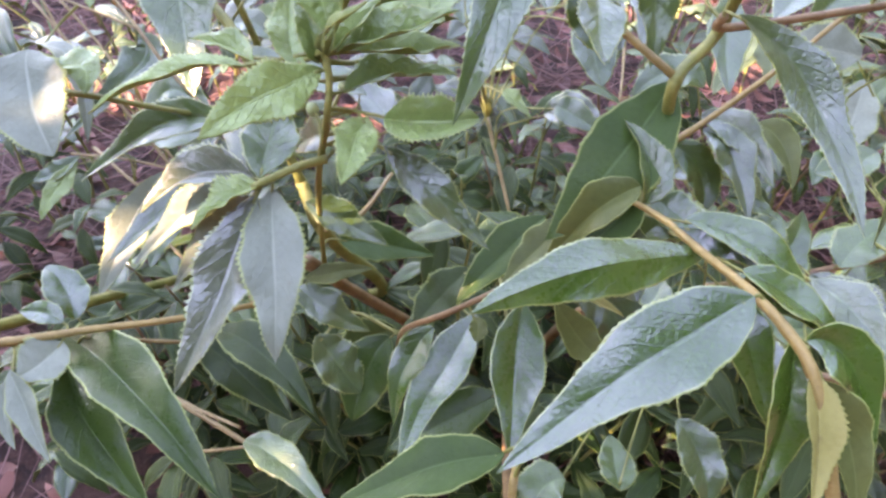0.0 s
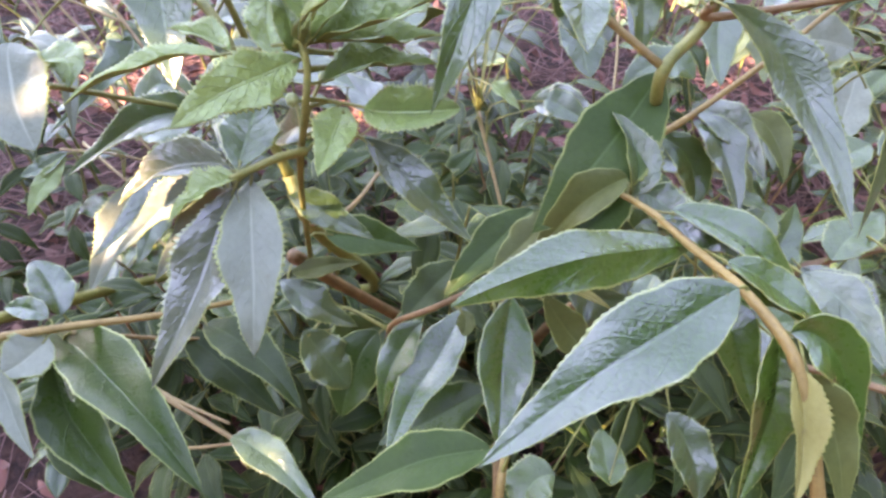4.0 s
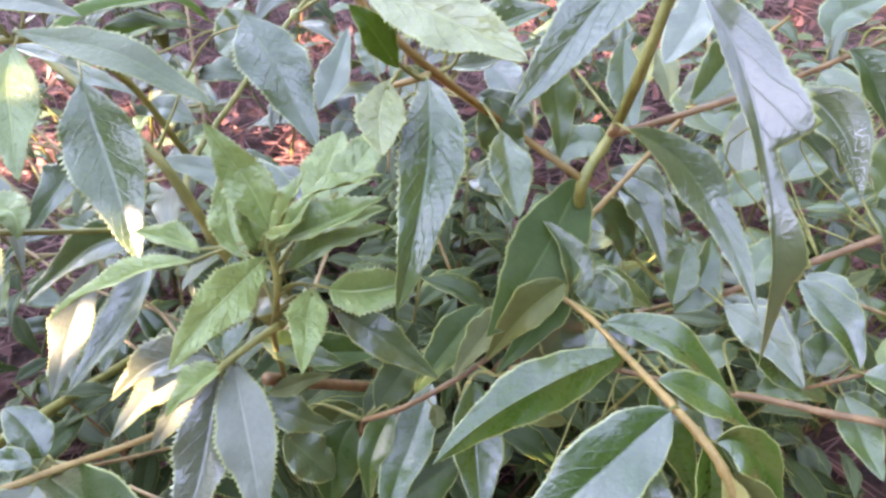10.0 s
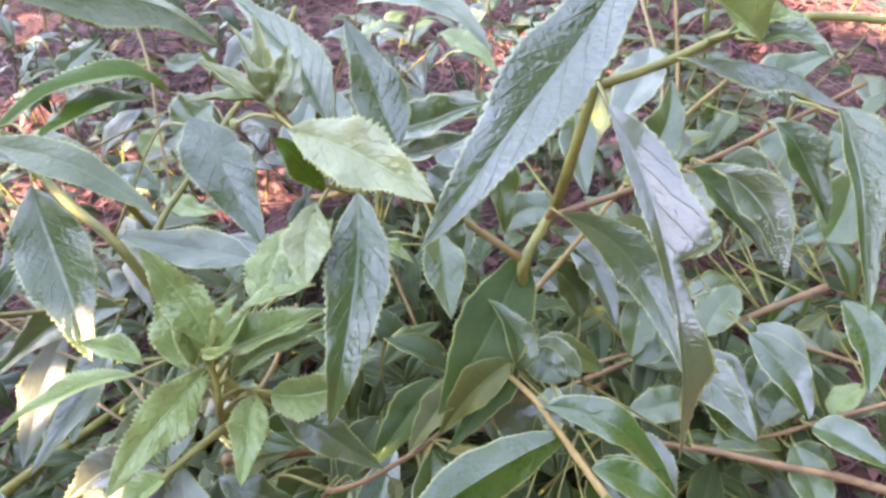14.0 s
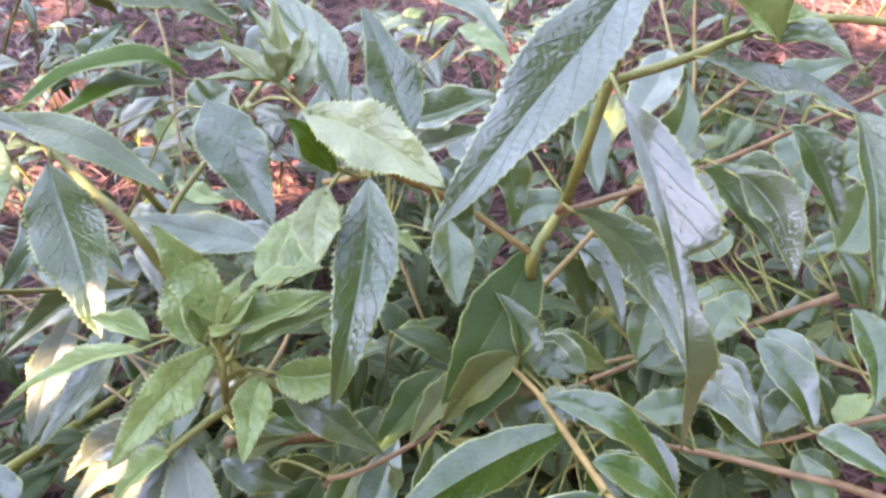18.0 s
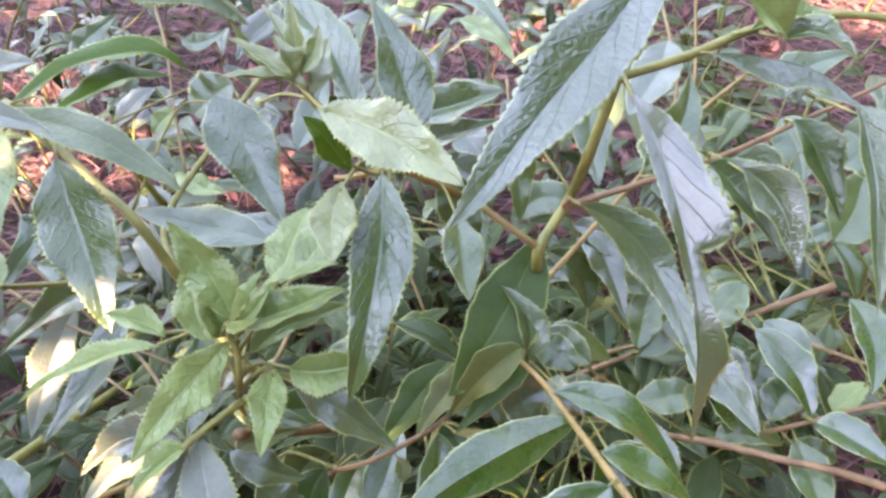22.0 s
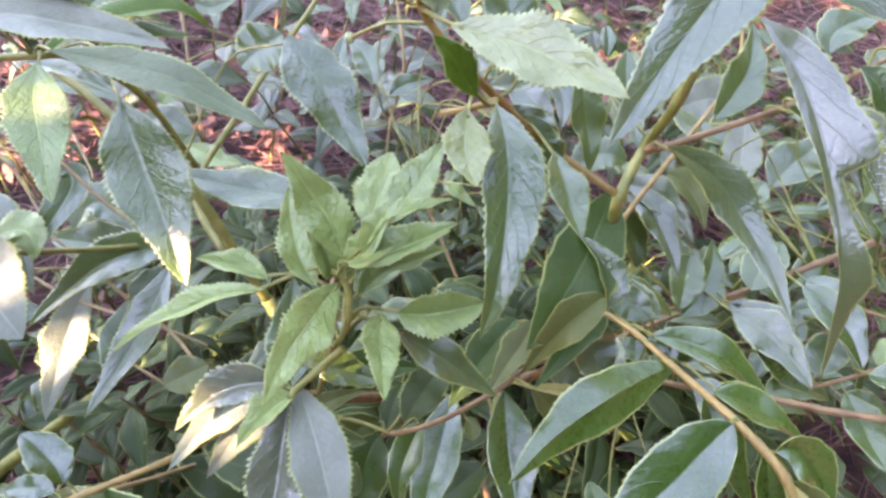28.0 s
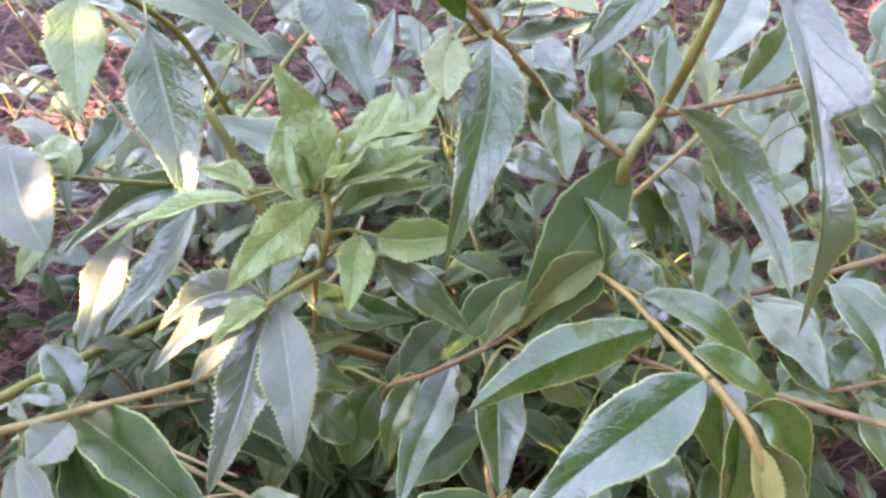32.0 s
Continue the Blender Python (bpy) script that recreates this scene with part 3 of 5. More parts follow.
leaf("A", "young", (0.028, 0.293, 0.602), (0.021, 0.308, 0.609), (0.019, 0.327, 0.620), 0.015, (0.37, -0.35, 0.86), 15)
leaf("A", "young", (0.011, 0.297, 0.602), (-0.001, 0.305, 0.602), (-0.016, 0.311, 0.601), 0.010, (-0.10, -0.08, 0.99), 30)
leaf("A", "young", (0.038, 0.295, 0.608), (0.058, 0.295, 0.616), (0.078, 0.297, 0.625), 0.015, (-0.38, -0.21, 0.90), 30)
leaf("A", "young", (0.043, 0.294, 0.610), (0.060, 0.306, 0.605), (0.078, 0.313, 0.606), 0.015, (0.14, -0.05, 0.99), 25)
leaf("A", "young", (0.042, 0.291, 0.597), (0.057, 0.304, 0.597), (0.078, 0.315, 0.594), 0.014, (0.13, -0.07, 0.99), 25)
leaf("A", "young", (0.048, 0.328, 0.595), (0.053, 0.344, 0.600), (0.059, 0.362, 0.607), 0.019, (-0.03, -0.32, 0.95), 10)
leaf("A", "young", (0.056, 0.324, 0.601), (0.068, 0.338, 0.610), (0.081, 0.352, 0.619), 0.018, (-0.17, -0.40, 0.90), 10)
leaf("A", "young", (0.039, 0.292, 0.610), (0.046, 0.293, 0.618), (0.054, 0.300, 0.625), 0.010, (-0.48, -0.46, 0.74), 35)
leaf("A", "young", (0.044, 0.285, 0.625), (0.050, 0.287, 0.635), (0.054, 0.292, 0.641), 0.007, (-0.72, -0.36, 0.59), 35)
leaf("A", "young", (0.040, 0.283, 0.623), (0.046, 0.279, 0.627), (0.054, 0.278, 0.634), 0.004, (-0.65, -0.23, 0.72), 30)
leaf("A", "young", (0.049, 0.302, 0.622), (0.063, 0.305, 0.624), (0.077, 0.308, 0.626), 0.008, (-0.17, 0.04, 0.98), 30)
leaf("A", "mature", (0.039, 0.294, 0.577), (0.028, 0.302, 0.571), (0.017, 0.306, 0.561), 0.014, (-0.66, -0.44, 0.60), 15)
leaf("A", "young", (0.034, 0.294, 0.605), (0.032, 0.296, 0.615), (0.026, 0.305, 0.623), 0.011, (0.50, -0.64, 0.59), 20)
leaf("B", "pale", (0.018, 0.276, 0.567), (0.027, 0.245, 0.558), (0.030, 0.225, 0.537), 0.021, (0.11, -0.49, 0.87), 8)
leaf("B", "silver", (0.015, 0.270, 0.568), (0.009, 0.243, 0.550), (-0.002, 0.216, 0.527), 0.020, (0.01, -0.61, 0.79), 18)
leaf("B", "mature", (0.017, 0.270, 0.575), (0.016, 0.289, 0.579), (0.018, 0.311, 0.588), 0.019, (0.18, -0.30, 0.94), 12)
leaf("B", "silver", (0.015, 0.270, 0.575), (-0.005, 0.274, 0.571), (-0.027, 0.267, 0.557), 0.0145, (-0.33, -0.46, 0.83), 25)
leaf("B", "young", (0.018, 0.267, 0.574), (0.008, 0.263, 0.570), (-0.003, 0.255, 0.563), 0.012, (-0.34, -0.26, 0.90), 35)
# pale kind on these two: their near-white sunlight is in the colour
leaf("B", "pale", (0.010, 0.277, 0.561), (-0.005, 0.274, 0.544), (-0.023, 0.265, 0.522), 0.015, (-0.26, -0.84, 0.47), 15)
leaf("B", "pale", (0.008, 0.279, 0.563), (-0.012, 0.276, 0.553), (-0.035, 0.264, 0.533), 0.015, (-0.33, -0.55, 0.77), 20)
leaf("C", "bud", (0.075, 0.320, 0.684), (0.099, 0.302, 0.684), (0.118, 0.281, 0.682), 0.020, (-0.35, -0.43, 0.83), 10)
leaf("C", "shiny", (0.084, 0.317, 0.661), (0.077, 0.320, 0.672), (0.070, 0.322, 0.680), 0.011, (0.23, -0.88, 0.41), 15)
leaf("C", "mature", (0.094, 0.329, 0.650), (0.091, 0.286, 0.639), (0.080, 0.259, 0.609), 0.021, (0.05, -0.52, 0.85), 16)
leaf("C", "bud", (0.081, 0.314, 0.659), (0.078, 0.296, 0.655), (0.079, 0.281, 0.654), 0.015, (0.14, -0.18, 0.97), 10)
leaf("C", "mature", (0.110, 0.351, 0.653), (0.103, 0.368, 0.669), (0.093, 0.388, 0.689), 0.023, (0.26, -0.61, 0.75), 10)
leaf("C", "mature", (0.085, 0.348, 0.668), (0.072, 0.377, 0.681), (0.047, 0.406, 0.694), 0.019, (0.16, -0.32, 0.94), 20)
leaf("C", "bud", (0.071, 0.332, 0.684), (0.060, 0.338, 0.690), (0.046, 0.345, 0.696), 0.0075, (0.20, -0.42, 0.89), 25)
leaf("C", "bud", (0.069, 0.335, 0.686), (0.057, 0.331, 0.689), (0.044, 0.330, 0.690), 0.0055, (0.16, -0.02, 0.99), 30)
leaf("C", "bud", (0.069, 0.339, 0.684), (0.064, 0.349, 0.691), (0.056, 0.363, 0.699), 0.008, (0.57, -0.21, 0.79), 35)
leaf("C", "bud", (0.069, 0.337, 0.685), (0.068, 0.343, 0.695), (0.066, 0.354, 0.707), 0.007, (-0.17, -0.79, 0.59), 20)
leaf("C", "bud", (0.072, 0.337, 0.679), (0.075, 0.345, 0.684), (0.078, 0.357, 0.690), 0.008, (0.02, -0.46, 0.89), 15)
leaf("C", "bud", (0.062, 0.343, 0.681), (0.053, 0.345, 0.689), (0.048, 0.347, 0.700), 0.007, (0.71, -0.36, 0.61), 30)
leaf("C", "mature", (0.105, 0.404, 0.624), (0.128, 0.398, 0.635), (0.150, 0.393, 0.645), 0.021, (-0.47, -0.40, 0.79), 20)
leaf("C", "mature", (0.107, 0.405, 0.611), (0.128, 0.397, 0.619), (0.149, 0.393, 0.630), 0.014, (-0.47, -0.26, 0.84), 20)
leaf("C", "mature", (0.124, 0.343, 0.618), (0.124, 0.321, 0.614), (0.125, 0.300, 0.610), 0.018, (0.27, -0.17, 0.95), 10)
leaf("C", "mature", (0.123, 0.380, 0.611), (0.129, 0.371, 0.596), (0.137, 0.363, 0.583), 0.021, (0.12, -0.82, 0.55), 10)
leaf("C", "mature", (0.160, 0.425, 0.605), (0.164, 0.410, 0.584), (0.165, 0.395, 0.562), 0.020, (0.09, -0.81, 0.58), 10)
leaf("D", "bluish", (0.192, 0.344, 0.736), (0.153, 0.314, 0.694), (0.113, 0.276, 0.670), 0.026, (-0.14, -0.60, 0.79), 14)
leaf("D", "torn", (0.181, 0.330, 0.680), (0.192, 0.277, 0.649), (0.196, 0.244, 0.592), 0.017, (-0.25, -0.71, 0.65), 8)
leaf("D", "bluish", (0.182, 0.358, 0.606), (0.218, 0.345, 0.580), (0.230, 0.293, 0.555), 0.023, (-0.10, -0.55, 0.83), 12)
leaf("D", "mature", (0.249, 0.380, 0.610), (0.265, 0.368, 0.599), (0.277, 0.340, 0.586), 0.024, (0.03, -0.51, 0.86), 25)
leaf("D", "mined", (0.260, 0.369, 0.615), (0.274, 0.352, 0.605), (0.278, 0.327, 0.587), 0.023, (-0.23, -0.60, 0.77), 20)
leaf("D", "bluish", (0.230, 0.376, 0.670), (0.263, 0.366, 0.669), (0.286, 0.348, 0.659), 0.018, (0.10, 0.02, 0.99), -25)
leaf("D", "mature", (0.310, 0.416, 0.609), (0.324, 0.400, 0.594), (0.333, 0.376, 0.570), 0.022, (-0.07, -0.72, 0.69), 20)
leaf("D", "mature", (0.329, 0.402, 0.625), (0.333, 0.375, 0.605), (0.329, 0.323, 0.558), 0.025, (0.04, -0.64, 0.76), 25)
leaf("D", "young", (0.244, 0.377, 0.679), (0.260, 0.375, 0.685), (0.274, 0.367, 0.685), 0.011, (-0.28, -0.31, 0.91), 30)
leaf("D", "young", (0.253, 0.367, 0.681), (0.238, 0.366, 0.693), (0.211, 0.364, 0.709), 0.019, (0.41, -0.71, 0.56), 25)
leaf("D", "mature", (0.254, 0.370, 0.678), (0.266, 0.366, 0.682), (0.277, 0.354, 0.678), 0.011, (-0.27, -0.36, 0.89), 25)
leaf("D", "mature", (0.231, 0.407, 0.585), (0.257, 0.431, 0.598), (0.268, 0.459, 0.614), 0.024, (0.11, -0.54, 0.84), 15)
leaf("D", "deep", (0.171, 0.376, 0.566), (0.147, 0.341, 0.543), (0.121, 0.319, 0.515), 0.037, (-0.08, -0.63, 0.78), 5)
leaf("E", "olive", (0.156, 0.325, 0.545), (0.138, 0.319, 0.532), (0.121, 0.319, 0.494), 0.019, (-0.63, -0.60, 0.49), 20)
leaf("E", "deep", (0.159, 0.334, 0.536), (0.148, 0.323, 0.523), (0.123, 0.303, 0.506), 0.019, (-0.21, -0.53, 0.82), 10)
leaf("E", "mature", (0.161, 0.328, 0.533), (0.162, 0.339, 0.545), (0.150, 0.355, 0.557), 0.017, (0.26, -0.56, 0.78), 25)
leaf("E", "mature", (0.167, 0.343, 0.526), (0.178, 0.336, 0.524), (0.187, 0.328, 0.520), 0.018, (-0.14, -0.50, 0.86), 10)
leaf("E", "bluish", (0.161, 0.336, 0.516), (0.161, 0.327, 0.499), (0.168, 0.314, 0.487), 0.026, (0.17, -0.75, 0.64), 10)
leaf("E", "glossy", (0.173, 0.282, 0.550), (0.128, 0.260, 0.558), (0.090, 0.233, 0.561), 0.022, (0.29, -0.29, 0.91), -13)
leaf("E", "glossy", (0.172, 0.242, 0.571), (0.142, 0.225, 0.556), (0.102, 0.199, 0.531), 0.027, (-0.21, -0.46, 0.86), 12)
leaf("E", "glossy", (0.165, 0.295, 0.550), (0.182, 0.290, 0.551), (0.197, 0.278, 0.545), 0.015, (-0.12, -0.46, 0.88), -14)
leaf("E", "glossy", (0.175, 0.259, 0.562), (0.191, 0.256, 0.559), (0.206, 0.247, 0.550), 0.014, (0.15, -0.54, 0.83), -14)
leaf("E", "glossy", (0.187, 0.233, 0.564), (0.200, 0.230, 0.560), (0.211, 0.212, 0.537), 0.016, (0.06, -0.76, 0.65), 20)
leaf("E", "dry", (0.186, 0.224, 0.562), (0.189, 0.211, 0.552), (0.187, 0.194, 0.539), 0.011, (0.02, -0.61, 0.79), 30)
leaf("E", "olive", (0.191, 0.225, 0.556), (0.203, 0.216, 0.543), (0.209, 0.199, 0.522), 0.014, (-0.08, -0.81, 0.58), 15)
leaf("E", "glossy", (0.186, 0.237, 0.561), (0.188, 0.223, 0.540), (0.183, 0.205, 0.514), 0.016, (0.01, -0.82, 0.57), 20)
leaf("E", "glossy", (0.177, 0.264, 0.553), (0.183, 0.247, 0.540), (0.193, 0.229, 0.521), 0.016, (0.05, -0.66, 0.75), 15)
leaf("F", "glossy", (0.118, 0.330, 0.460), (0.116, 0.294, 0.446), (0.116, 0.259, 0.434), 0.028, (0.08, -0.34, 0.94), 16)
leaf("F", "glossy", (0.096, 0.362, 0.410), (0.076, 0.309, 0.408), (0.064, 0.261, 0.412), 0.028, (-0.02, 0.03, 1.00), 14)
leaf("F", "glossy", (0.073, 0.330, 0.433), (0.060, 0.316, 0.416), (0.056, 0.293, 0.391), 0.020, (-0.33, -0.63, 0.70), 15)
leaf("F", "olive", (0.135, 0.332, 0.461), (0.153, 0.321, 0.442), (0.173, 0.318, 0.431), 0.020, (0.31, -0.65, 0.70), 12)
leaf("F", "olive", (0.094, 0.314, 0.465), (0.096, 0.308, 0.462), (0.095, 0.303, 0.459), 0.009, (0.12, -0.46, 0.88), 10)
leaf("F", "deep", (0.123, 0.347, 0.505), (0.103, 0.333, 0.488), (0.084, 0.318, 0.468), 0.023, (-0.40, -0.46, 0.79), 12)
leaf("F", "olive", (0.131, 0.340, 0.511), (0.119, 0.328, 0.500), (0.104, 0.314, 0.487), 0.019, (-0.50, -0.27, 0.83), 15)
leaf("F", "deep", (0.111, 0.245, 0.459), (0.079, 0.238, 0.452), (0.039, 0.223, 0.436), 0.025, (-0.24, -0.19, 0.95), 14)
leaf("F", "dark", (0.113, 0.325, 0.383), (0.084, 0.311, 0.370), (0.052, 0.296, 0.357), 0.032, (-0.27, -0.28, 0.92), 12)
# shade kind on inner leaves: their gloom is in the colour
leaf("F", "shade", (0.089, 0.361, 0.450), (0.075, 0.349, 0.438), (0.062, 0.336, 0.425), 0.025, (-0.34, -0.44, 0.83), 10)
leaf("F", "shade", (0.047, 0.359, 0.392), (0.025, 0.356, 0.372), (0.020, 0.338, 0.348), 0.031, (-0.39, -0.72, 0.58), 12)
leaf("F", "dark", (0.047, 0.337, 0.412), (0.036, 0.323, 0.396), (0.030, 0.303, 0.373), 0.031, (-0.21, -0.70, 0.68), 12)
leaf("F", "dry", (0.122, 0.310, 0.496), (0.141, 0.303, 0.498), (0.157, 0.294, 0.498), 0.007, (-0.08, -0.04, 1.00), 25)
leaf("G", "dark", (-0.148, 0.328, 0.392), (-0.073, 0.276, 0.424), (-0.016, 0.232, 0.415), 0.034, (-0.13, 0.06, 0.99), 20)
leaf("G", "dark", (-0.132, 0.303, 0.401), (-0.101, 0.268, 0.388), (-0.061, 0.239, 0.380), 0.031, (0.06, -0.26, 0.96), 20)
leaf("G", "pale", (-0.125, 0.303, 0.422), (-0.130, 0.290, 0.420), (-0.137, 0.279, 0.421), 0.027, (0.33, -0.22, 0.92), 12)
leaf("G", "glossy", (-0.129, 0.313, 0.426), (-0.141, 0.316, 0.428), (-0.155, 0.316, 0.427), 0.013, (0.03, -0.29, 0.96), 10)
leaf("G", "glossy", (-0.129, 0.321, 0.419), (-0.138, 0.334, 0.427), (-0.154, 0.346, 0.433), 0.023, (0.38, -0.13, 0.92), 14)
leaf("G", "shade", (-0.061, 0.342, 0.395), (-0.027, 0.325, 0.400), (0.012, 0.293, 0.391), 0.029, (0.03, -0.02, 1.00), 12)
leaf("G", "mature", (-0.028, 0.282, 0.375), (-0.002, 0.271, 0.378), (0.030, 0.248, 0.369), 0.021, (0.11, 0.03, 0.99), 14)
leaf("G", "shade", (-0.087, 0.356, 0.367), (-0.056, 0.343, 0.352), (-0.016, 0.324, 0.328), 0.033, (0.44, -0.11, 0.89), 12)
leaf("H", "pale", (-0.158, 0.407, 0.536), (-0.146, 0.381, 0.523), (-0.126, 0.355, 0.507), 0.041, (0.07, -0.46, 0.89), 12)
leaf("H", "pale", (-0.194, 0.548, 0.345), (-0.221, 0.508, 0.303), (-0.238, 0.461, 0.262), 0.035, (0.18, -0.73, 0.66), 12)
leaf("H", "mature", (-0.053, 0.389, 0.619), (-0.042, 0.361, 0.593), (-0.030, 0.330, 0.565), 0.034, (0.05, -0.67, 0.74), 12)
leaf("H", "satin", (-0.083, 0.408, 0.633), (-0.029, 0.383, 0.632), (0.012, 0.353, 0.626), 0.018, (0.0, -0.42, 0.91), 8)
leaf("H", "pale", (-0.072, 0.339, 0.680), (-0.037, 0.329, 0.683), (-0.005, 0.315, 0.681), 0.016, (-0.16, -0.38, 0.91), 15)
# olive leaf in the lighter young green, which stands for light from behind
leaf("H", "young", (-0.102, 0.434, 0.613), (-0.098, 0.402, 0.597), (-0.089, 0.370, 0.580), 0.028, (0.13, -0.43, 0.89), 10)
leaf("H", "shiny", (-0.060, 0.613, 0.539), (-0.106, 0.592, 0.564), (-0.167, 0.533, 0.548), 0.031, (-0.05, -0.12, 0.99), 16)
leaf("H", "shiny", (-0.074, 0.611, 0.535), (-0.107, 0.577, 0.547), (-0.135, 0.544, 0.545), 0.030, (-0.06, -0.15, 0.98), 16)
leaf("H", "mature", (0.015, 0.456, 0.498), (-0.030, 0.469, 0.503), (-0.078, 0.481, 0.508), 0.032, (0.04, -0.23, 0.97), 10)
leaf("H", "mature", (0.017, 0.411, 0.636), (0.032, 0.386, 0.621), (0.049, 0.357, 0.601), 0.030, (0.25, -0.42, 0.87), 12)
leaf("H", "mature", (0.006, 0.487, 0.598), (-0.007, 0.484, 0.590), (-0.019, 0.480, 0.582), 0.030, (-0.25, -0.71, 0.66), 10)
leaf("H", "satin", (-0.030, 0.391, 0.703), (0.016, 0.384, 0.703), (0.048, 0.372, 0.687), 0.020, (0.05, -0.36, 0.93), -24)
leaf("H", "mature", (-0.156, 0.508, 0.494), (-0.151, 0.493, 0.482), (-0.184, 0.438, 0.456), 0.027, (0.13, -0.51, 0.85), 15)
leaf("H", "mature", (-0.071, 0.440, 0.481), (-0.122, 0.443, 0.466), (-0.175, 0.425, 0.431), 0.028, (-0.28, -0.58, 0.77), 18)
leaf("H", "mature", (-0.129, 0.474, 0.592), (-0.100, 0.460, 0.592), (-0.076, 0.443, 0.590), 0.011, (-0.05, -0.12, 0.99), 20)
leaf("H", "mature", (-0.131, 0.611, 0.459), (-0.112, 0.611, 0.463), (-0.090, 0.599, 0.455), 0.023, (-0.04, -0.47, 0.88), 10)
leaf("H", "sunlit", (-0.063, 0.400, 0.410), (-0.077, 0.395, 0.408), (-0.091, 0.390, 0.405), 0.024, (0.01, -0.50, 0.87), 10)
leaf("H", "mature", (-0.135, 0.485, 0.387), (-0.145, 0.452, 0.368), (-0.149, 0.423, 0.353), 0.026, (0.06, -0.49, 0.87), 10)
leaf("H", "mature", (-0.235, 0.508, 0.386), (-0.253, 0.494, 0.377), (-0.267, 0.485, 0.374), 0.016, (0.07, -0.56, 0.83), 15)
leaf("H", "young", (-0.236, 0.505, 0.383), (-0.247, 0.482, 0.370), (-0.252, 0.458, 0.357), 0.017, (0.29, -0.54, 0.79), 10)
leaf("H", "young", (-0.162, 0.417, 0.516), (-0.139, 0.418, 0.522), (-0.133, 0.404, 0.513), 0.020, (0.04, -0.17, 0.98), 15)
leaf("K", "glossy", (0.336, 0.393, 0.458), (0.348, 0.362, 0.455), (0.354, 0.335, 0.440), 0.027, (-0.23, -0.36, 0.90), 15)
leaf("K", "glossy", (0.372, 0.378, 0.503), (0.375, 0.352, 0.496), (0.364, 0.323, 0.485), 0.023, (-0.19, -0.29, 0.94), 16)
leaf("K", "mature", (0.324, 0.418, 0.426), (0.338, 0.433, 0.435), (0.357, 0.447, 0.444), 0.030, (-0.35, -0.16, 0.92), 10)
leaf("K", "bluish", (0.292, 0.391, 0.438), (0.308, 0.364, 0.440), (0.320, 0.329, 0.432), 0.030, (-0.27, -0.21, 0.94), 14)
leaf("K", "mature", (0.271, 0.410, 0.411), (0.296, 0.431, 0.423), (0.312, 0.465, 0.433), 0.031, (0.05, -0.40, 0.91), 10)
leaf("K", "glossy", (0.348, 0.327, 0.449), (0.358, 0.313, 0.456), (0.373, 0.294, 0.456), 0.023, (-0.27, 0.00, 0.96), 16)
leaf("K", "mature", (0.343, 0.349, 0.414), (0.355, 0.362, 0.423), (0.367, 0.369, 0.426), 0.026, (-0.41, -0.04, 0.91), 10)
leaf("K", "mature", (0.306, 0.343, 0.404), (0.328, 0.345, 0.409), (0.351, 0.337, 0.403), 0.021, (0.02, -0.03, 1.00), 12)
leaf("K", "glossy", (0.300, 0.371, 0.433), (0.315, 0.354, 0.426), (0.328, 0.337, 0.417), 0.026, (-0.05, -0.47, 0.88), 14)
leaf("K", "mature", (0.305, 0.377, 0.411), (0.281, 0.375, 0.409), (0.257, 0.373, 0.407), 0.026, (-0.08, -0.08, 0.99), 10)
leaf("K", "glossy", (0.165, 0.292, 0.557), (0.194, 0.281, 0.551), (0.217, 0.258, 0.530), 0.017, (0.22, -0.37, 0.90), 15)
leaf("K", "glossy", (0.174, 0.258, 0.566), (0.193, 0.251, 0.560), (0.209, 0.241, 0.551), 0.015, (0.25, -0.27, 0.93), 15)
leaf("K", "glossy", (0.354, 0.409, 0.445), (0.362, 0.381, 0.444), (0.358, 0.341, 0.432), 0.028, (-0.35, -0.19, 0.92), 14)
leaf("K", "bluish", (0.301, 0.405, 0.424), (0.323, 0.381, 0.426), (0.336, 0.353, 0.410), 0.029, (-0.27, -0.42, 0.87), 12)
leaf("K", "mature", (0.278, 0.426, 0.403), (0.300, 0.446, 0.413), (0.315, 0.474, 0.418), 0.028, (-0.29, -0.08, 0.95), 10)
leaf("K", "mature", (0.348, 0.331, 0.424), (0.346, 0.302, 0.421), (0.346, 0.276, 0.419), 0.025, (-0.22, -0.07, 0.97), 12)
leaf("K", "mature", (0.341, 0.522, 0.477), (0.326, 0.564, 0.480), (0.391, 0.596, 0.479), 0.048, (-0.07, 0.02, 1.00), 10)
leaf("K", "mature", (0.401, 0.534, 0.422), (0.441, 0.563, 0.428), (0.483, 0.591, 0.437), 0.045, (-0.12, -0.08, 0.99), 10)
leaf("K", "mature", (0.445, 0.485, 0.447), (0.469, 0.506, 0.457), (0.486, 0.537, 0.478), 0.045, (-0.07, -0.48, 0.88), 10)
leaf("K", "mature", (0.305, 0.469, 0.420), (0.294, 0.446, 0.407), (0.286, 0.430, 0.388), 0.033, (-0.01, -0.63, 0.78), 10)
leaf("K", "mature", (0.198, 0.439, 0.495), (0.221, 0.430, 0.480), (0.225, 0.416, 0.461), 0.023, (0.21, -0.72, 0.66), 15)
leaf("K", "bluish", (0.215, 0.451, 0.506), (0.239, 0.439, 0.503), (0.258, 0.413, 0.485), 0.022, (-0.12, -0.59, 0.79), 14)
leaf("K", "olive", (0.268, 0.487, 0.483), (0.283, 0.472, 0.477), (0.288, 0.447, 0.461), 0.021, (-0.07, -0.52, 0.85), 15)
leaf("K", "mature", (0.251, 0.451, 0.448), (0.269, 0.448, 0.446), (0.285, 0.441, 0.442), 0.015, (0.01, -0.48, 0.88), 15)
